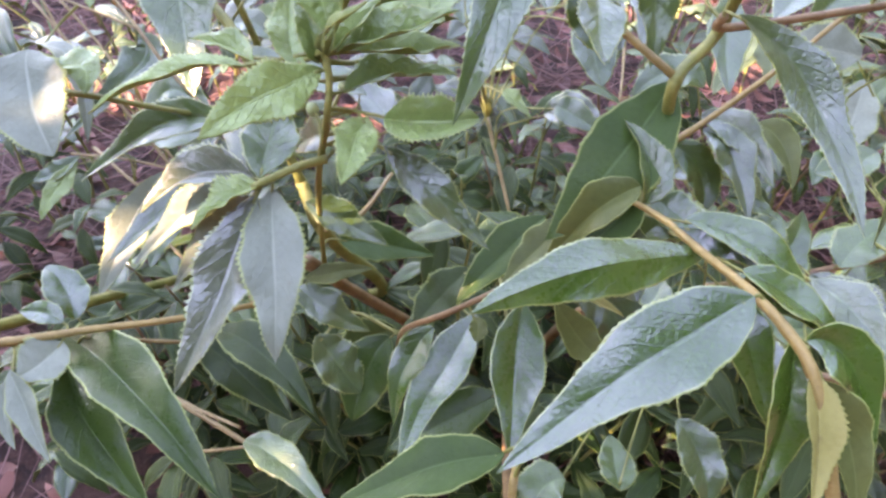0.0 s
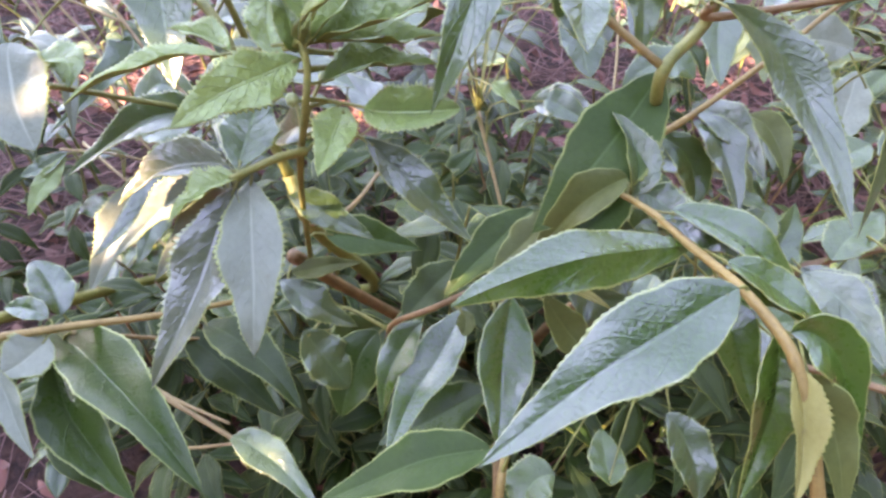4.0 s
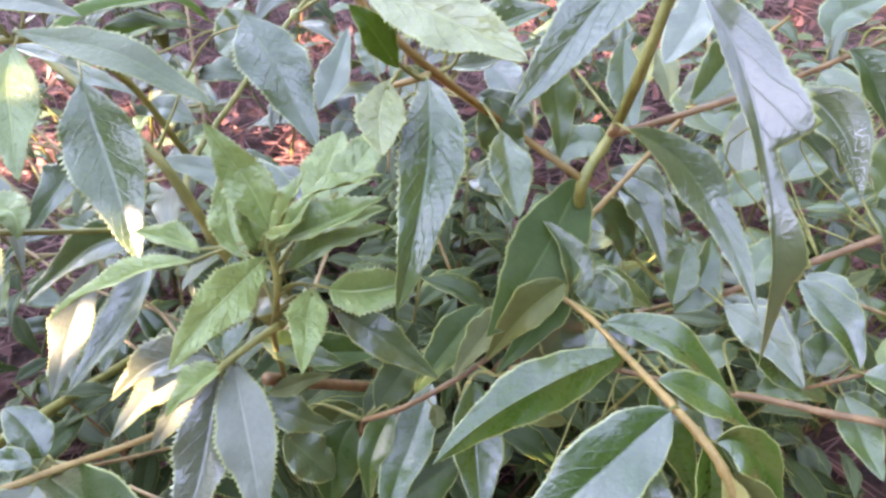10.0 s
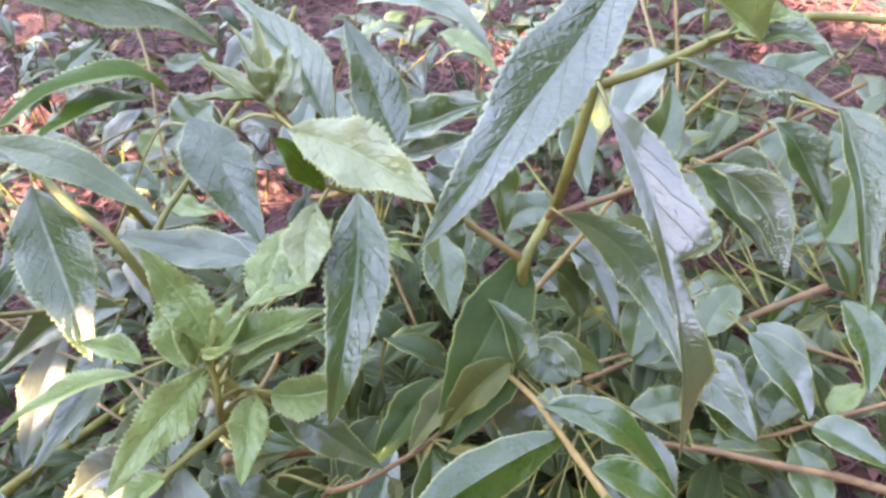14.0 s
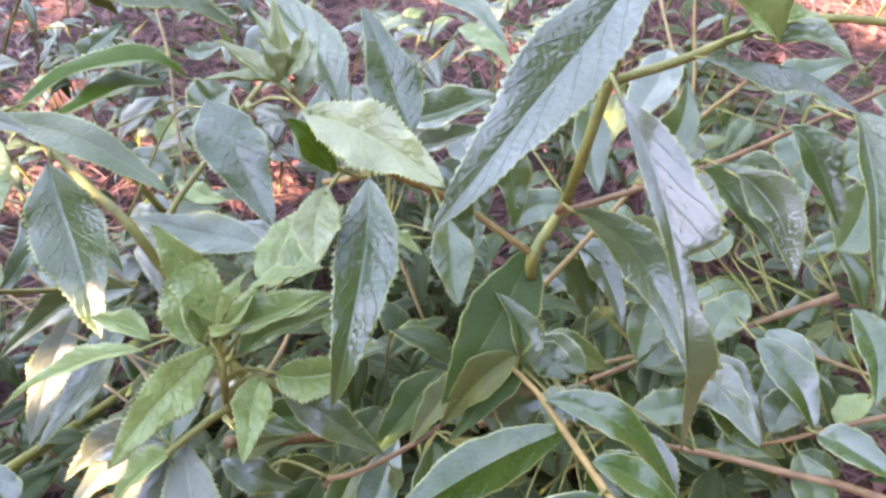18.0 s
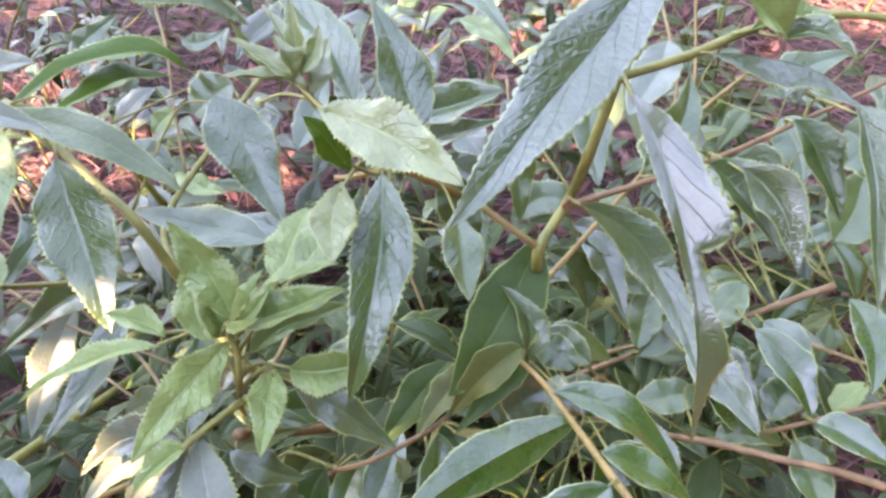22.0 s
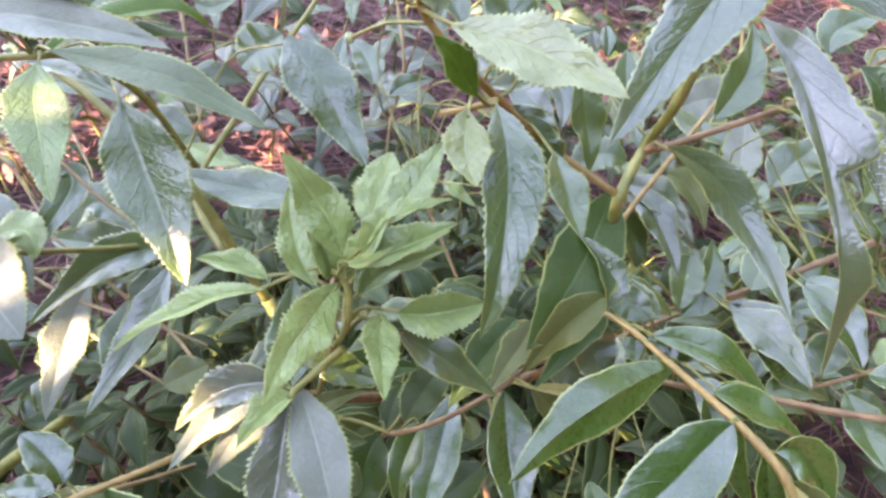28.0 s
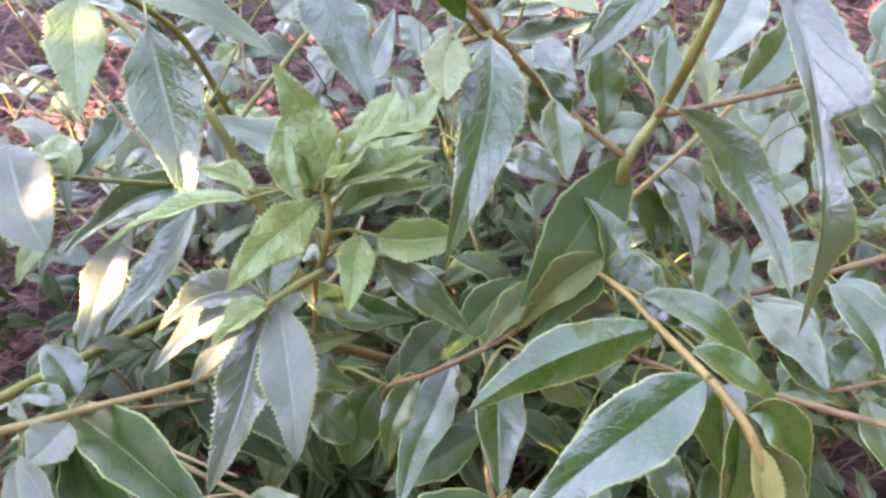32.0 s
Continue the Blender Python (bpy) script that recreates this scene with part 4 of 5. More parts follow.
leaf("K", "bluish", (0.128, 0.478, 0.481), (0.144, 0.470, 0.490), (0.163, 0.454, 0.488), 0.023, (-0.46, -0.46, 0.76), 12)
leaf("K", "bluish", (0.127, 0.442, 0.573), (0.143, 0.433, 0.563), (0.152, 0.420, 0.550), 0.025, (0.01, -0.72, 0.69), 12)
leaf("K", "mature", (0.134, 0.421, 0.574), (0.138, 0.403, 0.564), (0.143, 0.386, 0.555), 0.021, (0.05, -0.46, 0.89), 10)
leaf("K", "bluish", (0.300, 0.406, 0.428), (0.319, 0.390, 0.421), (0.337, 0.365, 0.406), 0.027, (-0.11, -0.55, 0.83), 15)
leaf("K", "bluish", (0.206, 0.302, 0.412), (0.219, 0.288, 0.401), (0.225, 0.269, 0.384), 0.023, (0.15, -0.59, 0.79), 14)
leaf("K", "bluish", (0.238, 0.335, 0.445), (0.249, 0.319, 0.439), (0.253, 0.293, 0.423), 0.023, (-0.04, -0.47, 0.88), 12)
leaf("K", "bluish", (0.150, 0.355, 0.441), (0.171, 0.356, 0.433), (0.184, 0.342, 0.412), 0.037, (0.27, -0.72, 0.64), 10)
leaf("K", "mature", (0.185, 0.338, 0.422), (0.195, 0.362, 0.430), (0.205, 0.382, 0.434), 0.025, (-0.46, -0.03, 0.89), 10)
leaf("K", "mature", (0.200, 0.339, 0.507), (0.190, 0.355, 0.505), (0.177, 0.367, 0.501), 0.018, (-0.50, -0.24, 0.83), 10)
leaf("K", "mature", (0.154, 0.284, 0.368), (0.141, 0.277, 0.367), (0.136, 0.262, 0.357), 0.027, (-0.37, -0.17, 0.91), 10)
leaf("K", "mature", (0.180, 0.273, 0.384), (0.180, 0.289, 0.379), (0.179, 0.309, 0.379), 0.020, (0.02, 0.14, 0.99), 10)
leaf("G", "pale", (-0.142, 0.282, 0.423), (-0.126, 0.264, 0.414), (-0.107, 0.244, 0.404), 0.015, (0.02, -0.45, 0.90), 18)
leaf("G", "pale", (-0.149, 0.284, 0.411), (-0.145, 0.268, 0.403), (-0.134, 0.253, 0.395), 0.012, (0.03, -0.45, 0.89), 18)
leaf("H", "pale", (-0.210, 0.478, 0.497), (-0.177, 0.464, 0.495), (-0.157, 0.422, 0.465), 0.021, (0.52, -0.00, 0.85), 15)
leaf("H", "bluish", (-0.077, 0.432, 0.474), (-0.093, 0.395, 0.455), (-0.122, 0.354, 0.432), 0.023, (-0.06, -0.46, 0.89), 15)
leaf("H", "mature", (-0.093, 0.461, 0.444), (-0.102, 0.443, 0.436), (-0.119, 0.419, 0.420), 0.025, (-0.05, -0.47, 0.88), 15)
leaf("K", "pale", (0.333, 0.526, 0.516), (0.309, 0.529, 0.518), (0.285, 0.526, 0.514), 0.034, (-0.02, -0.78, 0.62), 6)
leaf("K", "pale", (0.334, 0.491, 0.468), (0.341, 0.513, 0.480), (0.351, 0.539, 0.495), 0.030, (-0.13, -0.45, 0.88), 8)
# sunlit kind: the brightness of these three is in their base colour
leaf("K", "sunlit", (0.327, 0.713, 0.460), (0.313, 0.677, 0.441), (0.291, 0.638, 0.418), 0.031, (-0.35, -0.32, 0.88), 10)
leaf("K", "sunlit", (0.344, 0.726, 0.446), (0.352, 0.697, 0.431), (0.351, 0.665, 0.413), 0.029, (-0.24, -0.49, 0.84), 10)
leaf("K", "sunlit", (0.357, 0.771, 0.425), (0.339, 0.739, 0.408), (0.313, 0.705, 0.387), 0.036, (-0.25, -0.35, 0.90), 10)
leaf("K", "mature", (0.306, 0.443, 0.560), (0.321, 0.434, 0.561), (0.328, 0.400, 0.538), 0.024, (-0.30, -0.56, 0.77), 15)
leaf("K", "mature", (0.422, 0.577, 0.499), (0.430, 0.556, 0.490), (0.430, 0.528, 0.473), 0.037, (-0.36, -0.49, 0.79), 10)
leaf("K", "bluish", (0.176, 0.530, 0.556), (0.182, 0.507, 0.544), (0.179, 0.482, 0.530), 0.020, (0.05, -0.48, 0.88), 10)
leaf("K", "bluish", (0.133, 0.471, 0.580), (0.146, 0.454, 0.572), (0.158, 0.433, 0.560), 0.021, (-0.13, -0.53, 0.84), 10)
leaf("K", "mature", (0.133, 0.468, 0.494), (0.143, 0.463, 0.493), (0.163, 0.453, 0.487), 0.018, (-0.08, -0.56, 0.82), 10)
leaf("K", "young", (0.099, 0.456, 0.509), (0.106, 0.450, 0.506), (0.117, 0.441, 0.501), 0.010, (0.02, -0.43, 0.90), 20)
leaf("K", "mature", (0.210, 0.443, 0.529), (0.192, 0.448, 0.534), (0.171, 0.437, 0.523), 0.023, (-0.06, -0.40, 0.92), 12)
leaf("K", "mature", (0.257, 0.583, 0.532), (0.251, 0.545, 0.511), (0.252, 0.509, 0.490), 0.030, (0.07, -0.50, 0.86), 10)
leaf("K", "bluish", (0.318, 0.604, 0.559), (0.305, 0.578, 0.544), (0.279, 0.551, 0.526), 0.037, (-0.35, -0.29, 0.89), 10)
leaf("K", "mature", (0.361, 0.499, 0.570), (0.375, 0.515, 0.581), (0.417, 0.525, 0.588), 0.029, (-0.17, -0.29, 0.94), 12)
leaf("K", "mature", (0.429, 0.514, 0.532), (0.440, 0.500, 0.527), (0.451, 0.474, 0.511), 0.046, (-0.43, -0.60, 0.67), 10)
leaf("K", "mature", (0.352, 0.487, 0.470), (0.333, 0.478, 0.464), (0.311, 0.472, 0.459), 0.027, (-0.14, -0.27, 0.95), 10)
leaf("K", "bluish", (0.218, 0.444, 0.501), (0.234, 0.427, 0.496), (0.242, 0.393, 0.475), 0.025, (0.05, -0.44, 0.89), 14)
leaf("K", "bluish", (0.191, 0.446, 0.473), (0.218, 0.440, 0.473), (0.239, 0.422, 0.462), 0.021, (0.01, -0.39, 0.92), 14)
leaf("K", "olive", (0.244, 0.458, 0.461), (0.257, 0.456, 0.463), (0.270, 0.444, 0.454), 0.015, (-0.05, -0.49, 0.87), 10)
leaf("K", "mature", (0.270, 0.413, 0.416), (0.279, 0.434, 0.429), (0.289, 0.452, 0.439), 0.026, (-0.01, -0.49, 0.87), 10)
leaf("K", "mature", (0.174, 0.354, 0.491), (0.193, 0.360, 0.500), (0.221, 0.357, 0.484), 0.024, (0.17, -0.30, 0.94), 12)
leaf("K", "mature", (0.245, 0.392, 0.393), (0.229, 0.396, 0.395), (0.213, 0.401, 0.396), 0.017, (0.02, -0.28, 0.96), 12)
leaf("K", "mature", (0.344, 0.328, 0.421), (0.359, 0.323, 0.420), (0.372, 0.317, 0.416), 0.016, (0.02, -0.32, 0.95), 12)
leaf("K", "olive", (0.416, 0.438, 0.396), (0.433, 0.443, 0.399), (0.446, 0.448, 0.403), 0.012, (-0.20, -0.09, 0.98), 12)
leaf("K", "pale", (0.394, 0.437, 0.393), (0.415, 0.432, 0.393), (0.433, 0.424, 0.388), 0.014, (-0.03, -0.44, 0.90), 12)
leaf("K", "mature", (0.375, 0.409, 0.363), (0.384, 0.420, 0.370), (0.390, 0.434, 0.377), 0.021, (-0.07, -0.46, 0.88), 12)
leaf("K", "young", (0.411, 0.362, 0.432), (0.393, 0.354, 0.427), (0.384, 0.346, 0.423), 0.017, (-0.38, 0.08, 0.92), 12)
leaf("H", "mature", (-0.206, 0.742, 0.487), (-0.192, 0.758, 0.497), (-0.166, 0.777, 0.511), 0.024, (0.17, -0.67, 0.72), 12)
leaf("H", "mature", (-0.234, 0.684, 0.455), (-0.201, 0.679, 0.457), (-0.156, 0.662, 0.446), 0.021, (-0.01, -0.42, 0.91), 12)
leaf("H", "young", (-0.155, 0.736, 0.399), (-0.144, 0.749, 0.408), (-0.133, 0.758, 0.413), 0.023, (0.15, -0.63, 0.76), 10)
leaf("H", "mature", (-0.095, 0.727, 0.510), (-0.079, 0.723, 0.506), (-0.053, 0.732, 0.515), 0.018, (-0.01, -0.67, 0.75), 12)
leaf("H", "young", (-0.122, 0.673, 0.393), (-0.095, 0.658, 0.387), (-0.067, 0.648, 0.386), 0.023, (-0.07, -0.42, 0.91), 12)
leaf("H", "mature", (0.006, 0.658, 0.427), (0.023, 0.693, 0.447), (0.036, 0.734, 0.473), 0.034, (-0.13, -0.47, 0.87), 12)
leaf("H", "mature", (0.061, 0.692, 0.441), (0.057, 0.714, 0.453), (0.041, 0.738, 0.464), 0.029, (0.10, -0.42, 0.90), 12)
leaf("H", "mature", (0.075, 0.664, 0.445), (0.092, 0.672, 0.452), (0.119, 0.675, 0.455), 0.020, (-0.05, -0.61, 0.79), 12)
leaf("H", "bluish", (0.027, 0.481, 0.454), (0.012, 0.501, 0.465), (-0.021, 0.517, 0.469), 0.026, (0.00, -0.36, 0.93), 12)
leaf("H", "mature", (-0.180, 0.532, 0.415), (-0.157, 0.545, 0.432), (-0.123, 0.521, 0.415), 0.028, (-0.09, -0.44, 0.90), 12)
leaf("H", "mature", (-0.140, 0.539, 0.400), (-0.172, 0.539, 0.395), (-0.208, 0.547, 0.397), 0.034, (-0.09, -0.42, 0.90), 12)
leaf("A", "mature", (0.017, 0.311, 0.531), (0.032, 0.311, 0.523), (0.053, 0.309, 0.512), 0.016, (0.38, -0.45, 0.80), 12)
leaf("A", "bluish", (-0.000, 0.326, 0.461), (0.018, 0.319, 0.453), (0.040, 0.319, 0.438), 0.019, (0.42, -0.35, 0.84), 12)
leaf("A", "olive", (0.008, 0.322, 0.471), (0.024, 0.326, 0.474), (0.042, 0.329, 0.476), 0.011, (-0.05, -0.43, 0.90), 12)
leaf("A", "deep", (0.025, 0.330, 0.492), (0.046, 0.334, 0.488), (0.071, 0.336, 0.482), 0.021, (0.24, -0.41, 0.88), 12)
leaf("A", "bluish", (0.007, 0.327, 0.419), (0.020, 0.320, 0.404), (0.034, 0.313, 0.389), 0.027, (0.57, -0.41, 0.71), 12)
leaf("C", "bud", (0.068, 0.336, 0.687), (0.074, 0.340, 0.693), (0.076, 0.347, 0.699), 0.008, (-0.13, -0.68, 0.72), 20)
leaf("C", "bud", (0.068, 0.333, 0.688), (0.065, 0.335, 0.694), (0.062, 0.340, 0.699), 0.008, (0.68, -0.39, 0.62), 30)
leaf("H", "pale", (-0.056, 0.342, 0.687), (-0.029, 0.337, 0.692), (-0.009, 0.331, 0.696), 0.013, (-0.27, -0.43, 0.86), 15)
leaf("A", "bud", (0.038, 0.288, 0.611), (0.041, 0.285, 0.617), (0.042, 0.286, 0.621), 0.003, (-0.35, -0.94, -0.03), 30)
leaf("A", "bud", (0.037, 0.288, 0.612), (0.038, 0.285, 0.617), (0.039, 0.286, 0.621), 0.003, (-0.39, -0.91, -0.15), 30)
leaf("K", "mature", (0.091, 0.571, 0.618), (0.137, 0.544, 0.632), (0.172, 0.491, 0.617), 0.023, (-0.36, -0.37, 0.86), 14)
leaf("K", "young", (0.148, 0.570, 0.595), (0.166, 0.549, 0.596), (0.180, 0.521, 0.589), 0.017, (-0.30, -0.30, 0.91), 12)

# round flower buds on short stalks
def flower_bud(key, place, size):
    p = Vector(place)
    stem, line = min(((o, l) for o, l in LINES[MAIN.name] if o is STEMS[key]), key=lambda e: 0)
    foot = min(line, key=lambda v: (v - p).length)
    bm = bmesh.new()
    bmesh.ops.create_uvsphere(bm, u_segments=14, v_segments=10, radius=size)
    for v in bm.verts:
        v.co.z *= 1.15 + 0.12 * math.sin(5 * math.atan2(v.co.y, v.co.x)) * max(0, v.co.z / size)
    me = bpy.data.meshes.new("flower_bud")
    bm.to_mesh(me)
    bm.free()
    me.polygons.foreach_set("use_smooth", [True] * len(me.polygons))
    me.materials.append(BARK["bud"])
    child(new("flower_bud", me), stem, p)
    path = smooth_line([foot, foot * 0.5 + p * 0.5 + Vector((0, 0.002, 0.002)), p], 4)
    child(new("bud_stalk", tube("bud_stalk", [v - foot for v in path], 0.0008, 0.0006, BARK["green"], 6, 0.03, 3)), stem, foot)


flower_bud("A", (0.0289, 0.2979, 0.5851), 0.0023)
flower_bud("A", (0.0382, 0.3070, 0.5896), 0.002)
flower_bud("A", (0.0433, 0.3067, 0.5677), 0.002)
flower_bud("C", (0.0443, 0.3786, 0.6507), 0.002)

# stems that carry the branches down to the ground
for owner, key, r in ((MAIN, "D", 0.0045), (LEFT, "Kgreen", 0.0046), (LEFT, "G", 0.004), (RIGHT, "Krt", 0.004), (RIGHT, "Krt2", 0.004), (MAIN, "A", 0.0035), (MAIN, "F", 0.003), (MAIN, "Fe", 0.0025)):
    top = LINES[owner.name][[o for o, _ in LINES[owner.name]].index(STEMS[key])][1]
    end = top[0] if key not in ("Krt", "Krt2") else top[-1]
    foot = owner.location + Vector((random.uniform(-0.02, 0.02), random.uniform(-0.02, 0.02), -0.02))
    way = (top[0] - top[4] if end is top[0] else top[-1] - top[-5]).normalized()
    middle = Vector((0.0, 0.52, 0.24)) if key == "Kgreen" else foot * 0.5 + end * 0.5 + Vector((0, 0.05, -0.03))
    line = smooth_line([foot, middle, end + way * (0.04 if key in ("D", "Kgreen", "G") else 0.008), end], 8)
    child(new("stem", tube("stem", [p - foot for p in line], r * 1.3, r * 0.8, BARK["green" if owner is LEFT else "brown"], 9, 0.08, 7)), owner, foot)

# ---- undergrowth ----
SHAPES = []
# the shade and sunlit kinds carry shade and sunlight in their base colour
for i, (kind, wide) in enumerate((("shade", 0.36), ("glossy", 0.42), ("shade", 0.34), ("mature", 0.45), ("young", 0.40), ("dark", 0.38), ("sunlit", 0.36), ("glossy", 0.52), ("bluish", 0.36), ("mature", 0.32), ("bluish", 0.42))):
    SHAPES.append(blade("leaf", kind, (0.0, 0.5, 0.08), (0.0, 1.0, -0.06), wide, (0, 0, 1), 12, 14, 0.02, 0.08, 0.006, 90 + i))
CROWN = blade("leaf", "crown", (0.0, 0.5, 0.08), (0.0, 1.0, -0.06), 0.5, (0, 0, 1), 12, 14, 0.02, 0.08, 0.006, 99)


def sprig(x, y, top, lean, count, size, rnd, picks, label, group):
    ob = new("undergrowth_plant")
    z = height(x, y)
    ob.location = (x, y, z)
    tagged(ob, label, "plant", group)
    tip = Vector((lean[0], lean[1], top - z))
    line = smooth_line([(0, 0, -0.01), tip * 0.35 + Vector((rnd.uniform(-0.02, 0.02), rnd.uniform(-0.02, 0.02), 0.02)), tip * 0.7 + Vector((0, 0, 0.015)), tip], 5)
    stem = new("stem", tube("stem", line, 0.0022, 0.0009, BARK[rnd.choice(("brown", "green", "green"))], 6, 0.05, rnd.randrange(999)))
    stem.parent = ob
    turn = rnd.uniform(0, 6.28)
    for i in range(count):
        p = line[max(1, int((0.22 + 0.78 * (i + 1) / count) * (len(line) - 1)))]
        turn += 2.4 + rnd.uniform(-0.3, 0.3)
        lf = new("leaf", SHAPES[rnd.choice(picks)])
        lf.parent = ob
        k = size * rnd.uniform(0.65, 1.25)
        lf.matrix_basis = Matrix.Translation(p) @ Euler((rnd.uniform(-0.7, 0.25), rnd.uniform(-0.4, 0.4), turn)).to_matrix().to_4x4() @ Matrix.Diagonal((k, k, k, 1))
    return ob


rnd = random.Random(11)
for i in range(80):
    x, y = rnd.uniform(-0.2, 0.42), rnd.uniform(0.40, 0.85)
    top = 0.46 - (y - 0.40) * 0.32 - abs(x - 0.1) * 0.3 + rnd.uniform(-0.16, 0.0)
    sprig(x, y, top, (rnd.uniform(-0.08, 0.08), rnd.uniform(-0.08, 0.04)), rnd.randint(9, 14), 0.06, rnd, (0, 2, 2, 5, 5, 9), "dense dark green undergrowth beneath the shrub, partly darkened for shade", "undergrowth")
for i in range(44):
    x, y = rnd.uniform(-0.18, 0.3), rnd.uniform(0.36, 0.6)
    sprig(x, y, rnd.uniform(0.1, 0.25) - abs(x - 0.05) * 0.2, (rnd.uniform(-0.08, 0.08), rnd.uniform(-0.06, 0.04)), rnd.randint(9, 14), 0.06, rnd, (0, 0, 5, 5, 2), "dense dark green undergrowth beneath the shrub, partly darkened for shade", "undergrowth")
for i in range(46):
    x, y = rnd.uniform(0.28, 0.8), rnd.uniform(0.45, 1.0)
    sprig(x, y, height(x, y) + rnd.uniform(0.12, 0.34), (rnd.uniform(-0.1, 0.1), rnd.uniform(-0.08, 0.06)), rnd.randint(9, 13), 0.055, rnd, (0, 2, 10, 3, 7), "small oval-leaved plant among straw", "undergrowth")
for i in range(18):
    x, y = rnd.uniform(-0.7, -0.1), rnd.uniform(0.5, 1.2)
    sprig(x, y, height(x, y) + rnd.uniform(0.1, 0.33), (rnd.uniform(-0.1, 0.1), rnd.uniform(-0.08, 0.08)), rnd.randint(7, 11), 0.055, rnd, (0, 2, 9, 6, 3), "slender light green plant among leaf litter", "undergrowth")
for i in range(46):
    x, y = rnd.uniform(-0.7, 0.9), rnd.uniform(0.85, 1.6)
    sprig(x, y, height(x, y) + rnd.uniform(0.1, 0.32), (rnd.uniform(-0.1, 0.1), rnd.uniform(-0.08, 0.08)), rnd.randint(6, 10), 0.06, rnd, (0, 2, 9, 8, 3), "low green seedling on the forest floor", "undergrowth")
for i in range(16):
    x, y = rnd.uniform(-0.5, 0.8), rnd.uniform(0.75, 1.2)
    sprig(x, y, height(x, y) + rnd.uniform(0.22, 0.42), (rnd.uniform(-0.12, 0.12), rnd.uniform(-0.12, 0.02)), rnd.randint(8, 12), 0.078, rnd, (8, 9, 10, 3, 10), "slender seedling with drooping bluish-green leaves", "undergrowth")
for i in range(22):
    x, y = rnd.uniform(-0.5, -0.1), rnd.uniform(0.42, 0.8)
    sprig(x, y, height(x, y) + rnd.uniform(0.08, 0.2), (rnd.uniform(-0.08, 0.08), rnd.uniform(-0.06, 0.04)), rnd.randint(8, 12), 0.055, rnd, (0, 2, 5, 9, 7), "low dark green plant among dead leaves", "undergrowth")
for i in range(16):
    x, y = rnd.uniform(0.25, 0.65), rnd.uniform(0.2, 0.5)
    sprig(x, y, height(x, y) + rnd.uniform(0.08, 0.2), (rnd.uniform(-0.08, 0.08), rnd.uniform(-0.06, 0.04)), rnd.randint(8, 12), 0.06, rnd, (0, 2, 5, 9, 7), "low dark green plant beneath the oval-leaved shrub", "undergrowth")


def strips(name, count, area, span, width, mat, upright, seed, label):
    """Many thin bent strips as one object."""
    rnd = random.Random(seed)
    verts, faces = [], []
    for _ in range(count):
        x, y = rnd.uniform(area[0], area[1]), rnd.uniform(area[2], area[3])
        if rnd.random() < 0.3:
            x, y = rnd.gauss(0.15, 1.3), rnd.gauss(1.2, 1.2)
        z = height(x, y) + rnd.uniform(0.0, 0.03)
        a = rnd.uniform(0, 6.283)
        length, w = rnd.uniform(*span), rnd.uniform(*width)
        d = Vector((math.cos(a), math.sin(a), rnd.uniform(*upright)))
        d.normalize()
        side = d.cross(Vector((rnd.uniform(-0.4, 0.4), rnd.uniform(-0.4, 0.4), 1))).normalized() * w / 2
        up = side.cross(d).normalized() * w * 0.35
        bend = Vector((rnd.uniform(-1, 1), rnd.uniform(-1, 1), rnd.uniform(-0.9, 0.1))) * length * 0.28
        start = len(verts)
        for i in range(5):
            t = i / 4
            c = Vector((x, y, z)) + d * length * t + bend * t * t
            k = 1 - 0.75 * t * t
            verts += [c - side * k, c + up * k, c + side * k]
        for i in range(4):
            b = start + i * 3
            faces += [(b, b + 1, b + 4, b + 3), (b + 1, b + 2, b + 5, b + 4), (b + 2, b, b + 3, b + 5)]
    me = bpy.data.meshes.new(name)
    me.from_pydata(verts, [], faces)
    me.materials.append(mat)
    me.polygons.foreach_set("use_smooth", [True] * len(faces))
    return tagged(new(name, me), label, name.replace("_", " "), kind="stuff")


strips("dry_straw", 9000, (-1.0, 1.3, 0.45, 2.2), (0.05, 0.26), (0.0010, 0.0034), STRAW, (-0.05, 0.25), 3, "pinkish-tan dry straw strewn over the soil")
strips("grass_blades", 170, (-0.9, 1.2, 0.5, 1.9), (0.06, 0.22), (0.002, 0.006), GRASS, (0.5, 2.5), 4, "thin green grass blades growing through litter")


def litter():
    rnd = random.Random(5)
    verts, faces = [], []
    for _ in range(5400):
        x, y = rnd.uniform(-1.0, 1.3), rnd.uniform(0.2, 2.3)
        if rnd.random() < 0.3:
            x, y = rnd.gauss(0.15, 1.3), rnd.gauss(1.2, 1.2)
        z = height(x, y) + rnd.uniform(0.0, 0.025)
        m = Matrix.Translation((x, y, z)) @ Euler((rnd.uniform(-0.6, 0.6), rnd.uniform(-0.6, 0.6), rnd.uniform(0, 6.28))).to_matrix().to_4x4()
        length, w, curl = rnd.uniform(0.018, 0.05), rnd.uniform(0.25, 0.5), rnd.uniform(-0.25, 0.35)
        start = len(verts)
        for i in range(5):
            s = i / 4
            wide = (0.08, 0.75, 1.0, 0.7, 0.05)[i] * w / 2
            for u in (-1, 0, 1):
                verts.append(m @ Vector((u * wide * length, (s - 0.5) * length, length * (curl * (2 * s - 1) ** 2 + 0.2 * curl * abs(u) * wide * 4))))
        for i in range(4):
            b = start + i * 3
            faces += [(b, b + 1, b + 4, b + 3), (b + 1, b + 2, b + 5, b + 4)]
    me = bpy.data.meshes.new("leaf_litter")
    me.from_pydata(verts, [], faces)
    me.materials.append(DEAD)
    me.polygons.foreach_set("use_smooth", [True] * len(faces))
    tagged(new("leaf_litter", me), "curled reddish-brown dead leaves covering the soil", "leaf litter", kind="stuff")


litter()


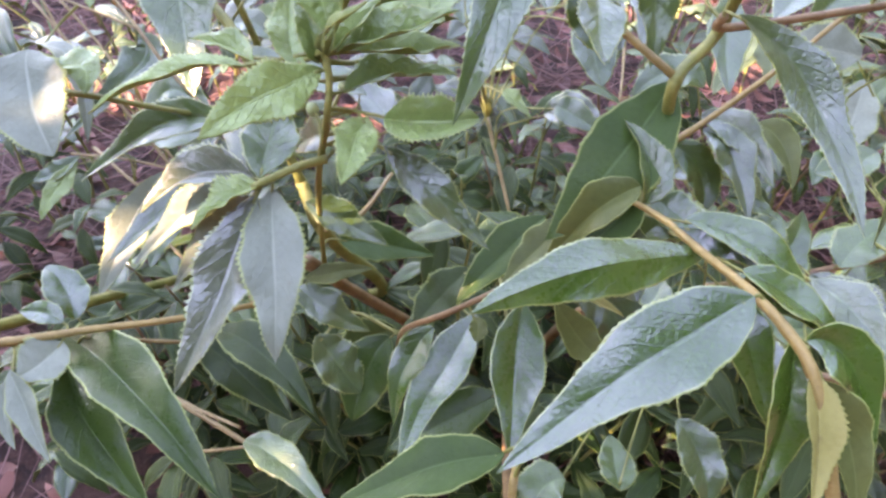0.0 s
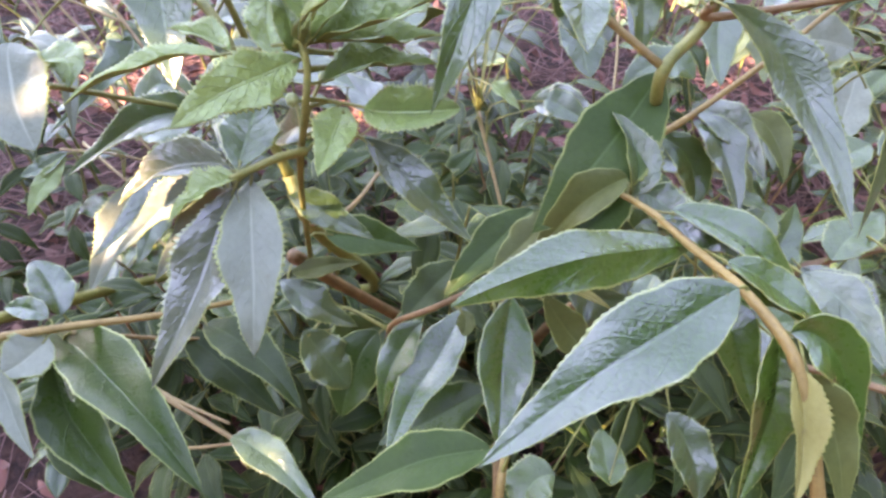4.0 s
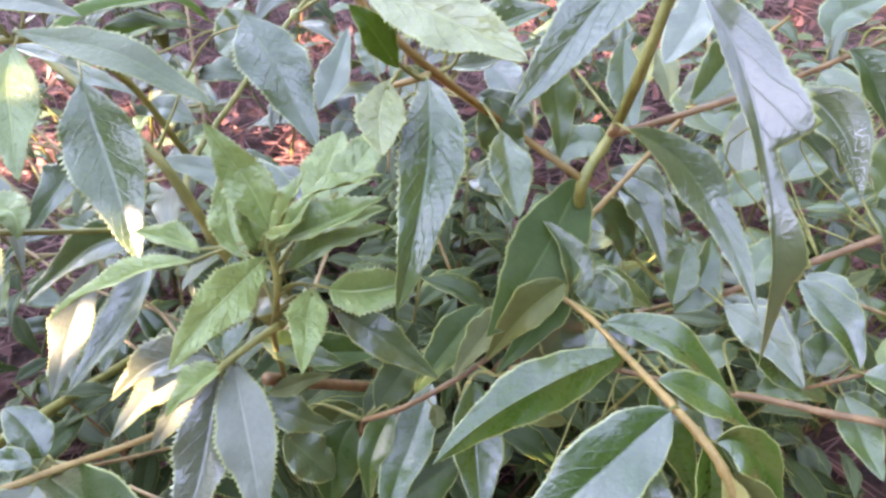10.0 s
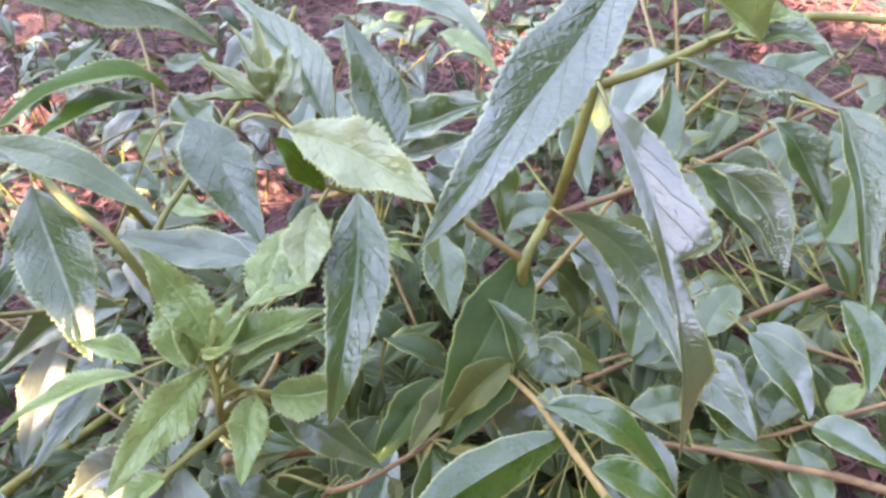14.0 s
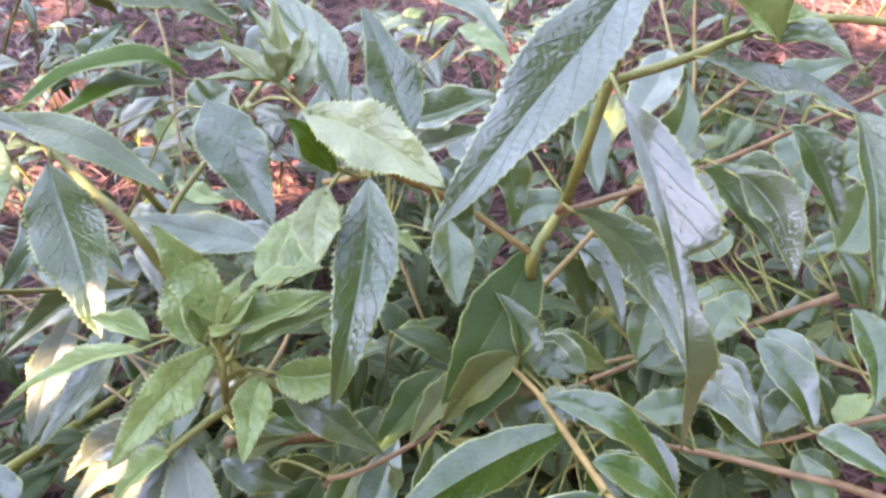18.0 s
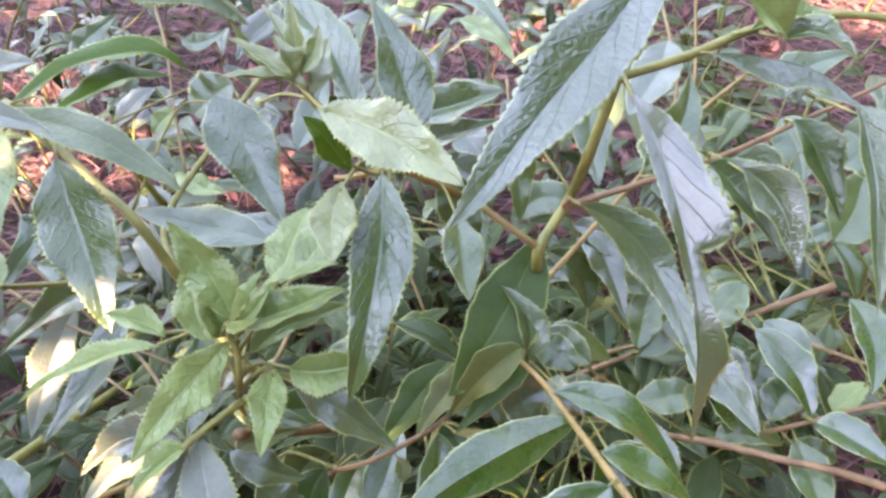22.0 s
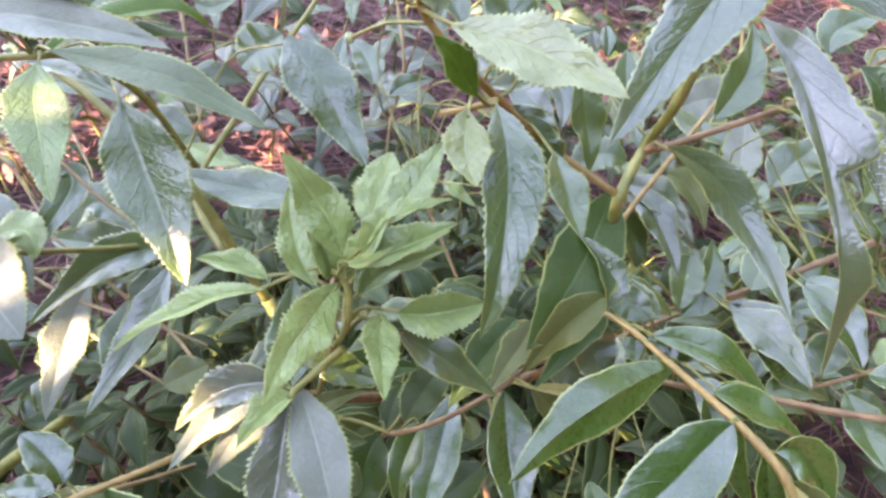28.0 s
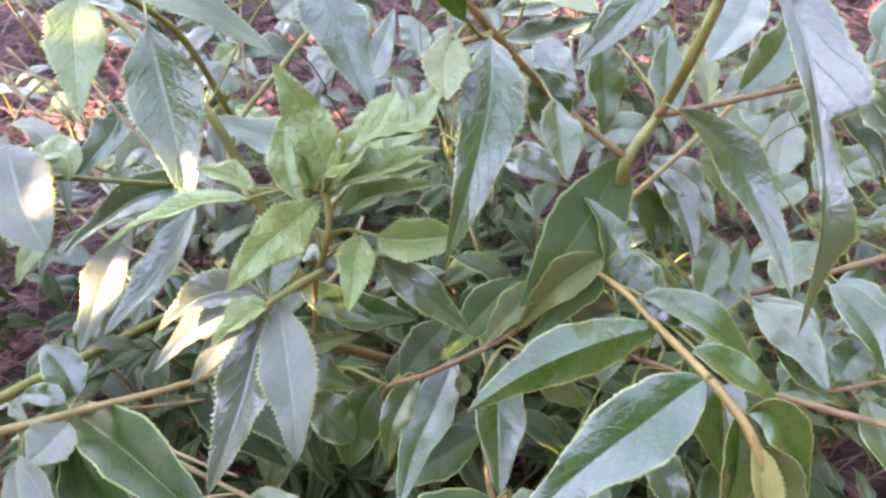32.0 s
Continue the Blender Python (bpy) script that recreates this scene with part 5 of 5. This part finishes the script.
# ---- unseen young tree added beside the camera: its crown throws the dappled shade ----
def shade_tree():
    rnd = random.Random(23)
    across = SUN_FROM.cross(Vector((0, 0, 1))).normalized()
    over = across.cross(SUN_FROM).normalized()
    heart = Vector((0.12, 0.4, 0.42))
    ob = tagged(new("unseen_shade_tree"), "unseen broad-leaved young tree added to dapple the sun on the shrub", "tree")
    ob.location = (-2.2, -1.3, height(-2.2, -1.3))
    crown = heart + SUN_FROM * 2.0 - ob.location
    ends = [crown + across * a + over * b for a, b in ((-0.5, 0.25), (-0.1, 0.0), (0.3, 0.1), (-0.3, -0.35), (0.2, -0.3))]
    trunk = smooth_line([(0, 0, -0.05), (0.03, 0.06, 0.45), (0.15, 0.2, 0.9), crown * 0.7 + Vector((0, 0, 0.2))], 8)
    stem = new("trunk", tube("trunk", trunk, 0.035, 0.018, BARK["brown"], 10, 0.06, 5))
    stem.parent = ob
    for e in ends:
        line = smooth_line([trunk[-1], trunk[-1] * 0.5 + e * 0.5 + Vector((0, 0, 0.06)), e], 6)
        limb = new("limb", tube("limb", line, 0.014, 0.004, BARK["brown"], 8, 0.06, 6))
        limb.parent = ob
    # breaks placed in the crown to drop sun flecks on chosen spots: across, over, radius
    breaks = ((0.262, -0.225, 0.016), (0.028, 0.052, 0.007), (-0.045, 0.022, 0.006), (0.127, 0.067, 0.006),
              (0.11, -0.028, 0.004), (0.136, 0.168, 0.009), (-0.055, -0.13, 0.005),
              (0.5, 0.17, 0.03), (0.75, 0.14, 0.02), (1.1, -0.3, 0.02), (1.1, 0.2, 0.04), (0.9, -0.35, 0.03), (0.65, -0.2, 0.02), (0.4, -0.33, 0.015))
    turned = SUN_FROM.to_track_quat("Z", "Y").to_matrix().to_4x4()
    made = 0
    while made < 1600:
        a, b = rnd.uniform(-0.45, 1.8) if made < 710 else rnd.uniform(-0.4, 0.36), rnd.uniform(-0.65, 0.42)
        k = rnd.uniform(0.12, 0.22)
        if made > 1180:
            a, b, k = rnd.uniform(-0.2, 0.25), rnd.uniform(-0.24, 0.2), rnd.uniform(0.05, 0.09)
        at = crown + across * a + over * b + SUN_FROM * rnd.uniform(-0.42, 0.42)
        m = Matrix.Translation(at) @ turned @ Euler((rnd.uniform(-0.5, 0.5), rnd.uniform(-0.5, 0.5), rnd.uniform(0, 6.28))).to_matrix().to_4x4() @ Matrix.Translation((0, -k / 2, 0)) @ Matrix.Diagonal((k, k, k, 1))
        # the leaf's outline as the sun sees it, grown by each break's radius
        sx, sy, foot = m.to_3x3() @ Vector((1, 0, 0)), m.to_3x3() @ Vector((0, 1, 0)), m.translation - crown
        flat = Matrix(((sx.dot(across), sy.dot(across)), (sx.dot(over), sy.dot(over)))).inverted()
        blocked = False
        for u, v, r in breaks:
            q = flat @ Vector((u - foot.dot(across), v - foot.dot(over)))
            if -r / k < q.y < 1 + r / k and abs(q.x) < 0.27 * math.sin(math.pi * min(1, max(0, q.y))) + 1.1 * r / k:
                blocked = True
        if blocked:
            continue
        lf = new("leaf", CROWN)
        lf.parent = ob
        lf.matrix_basis = m
        made += 1


shade_tree()
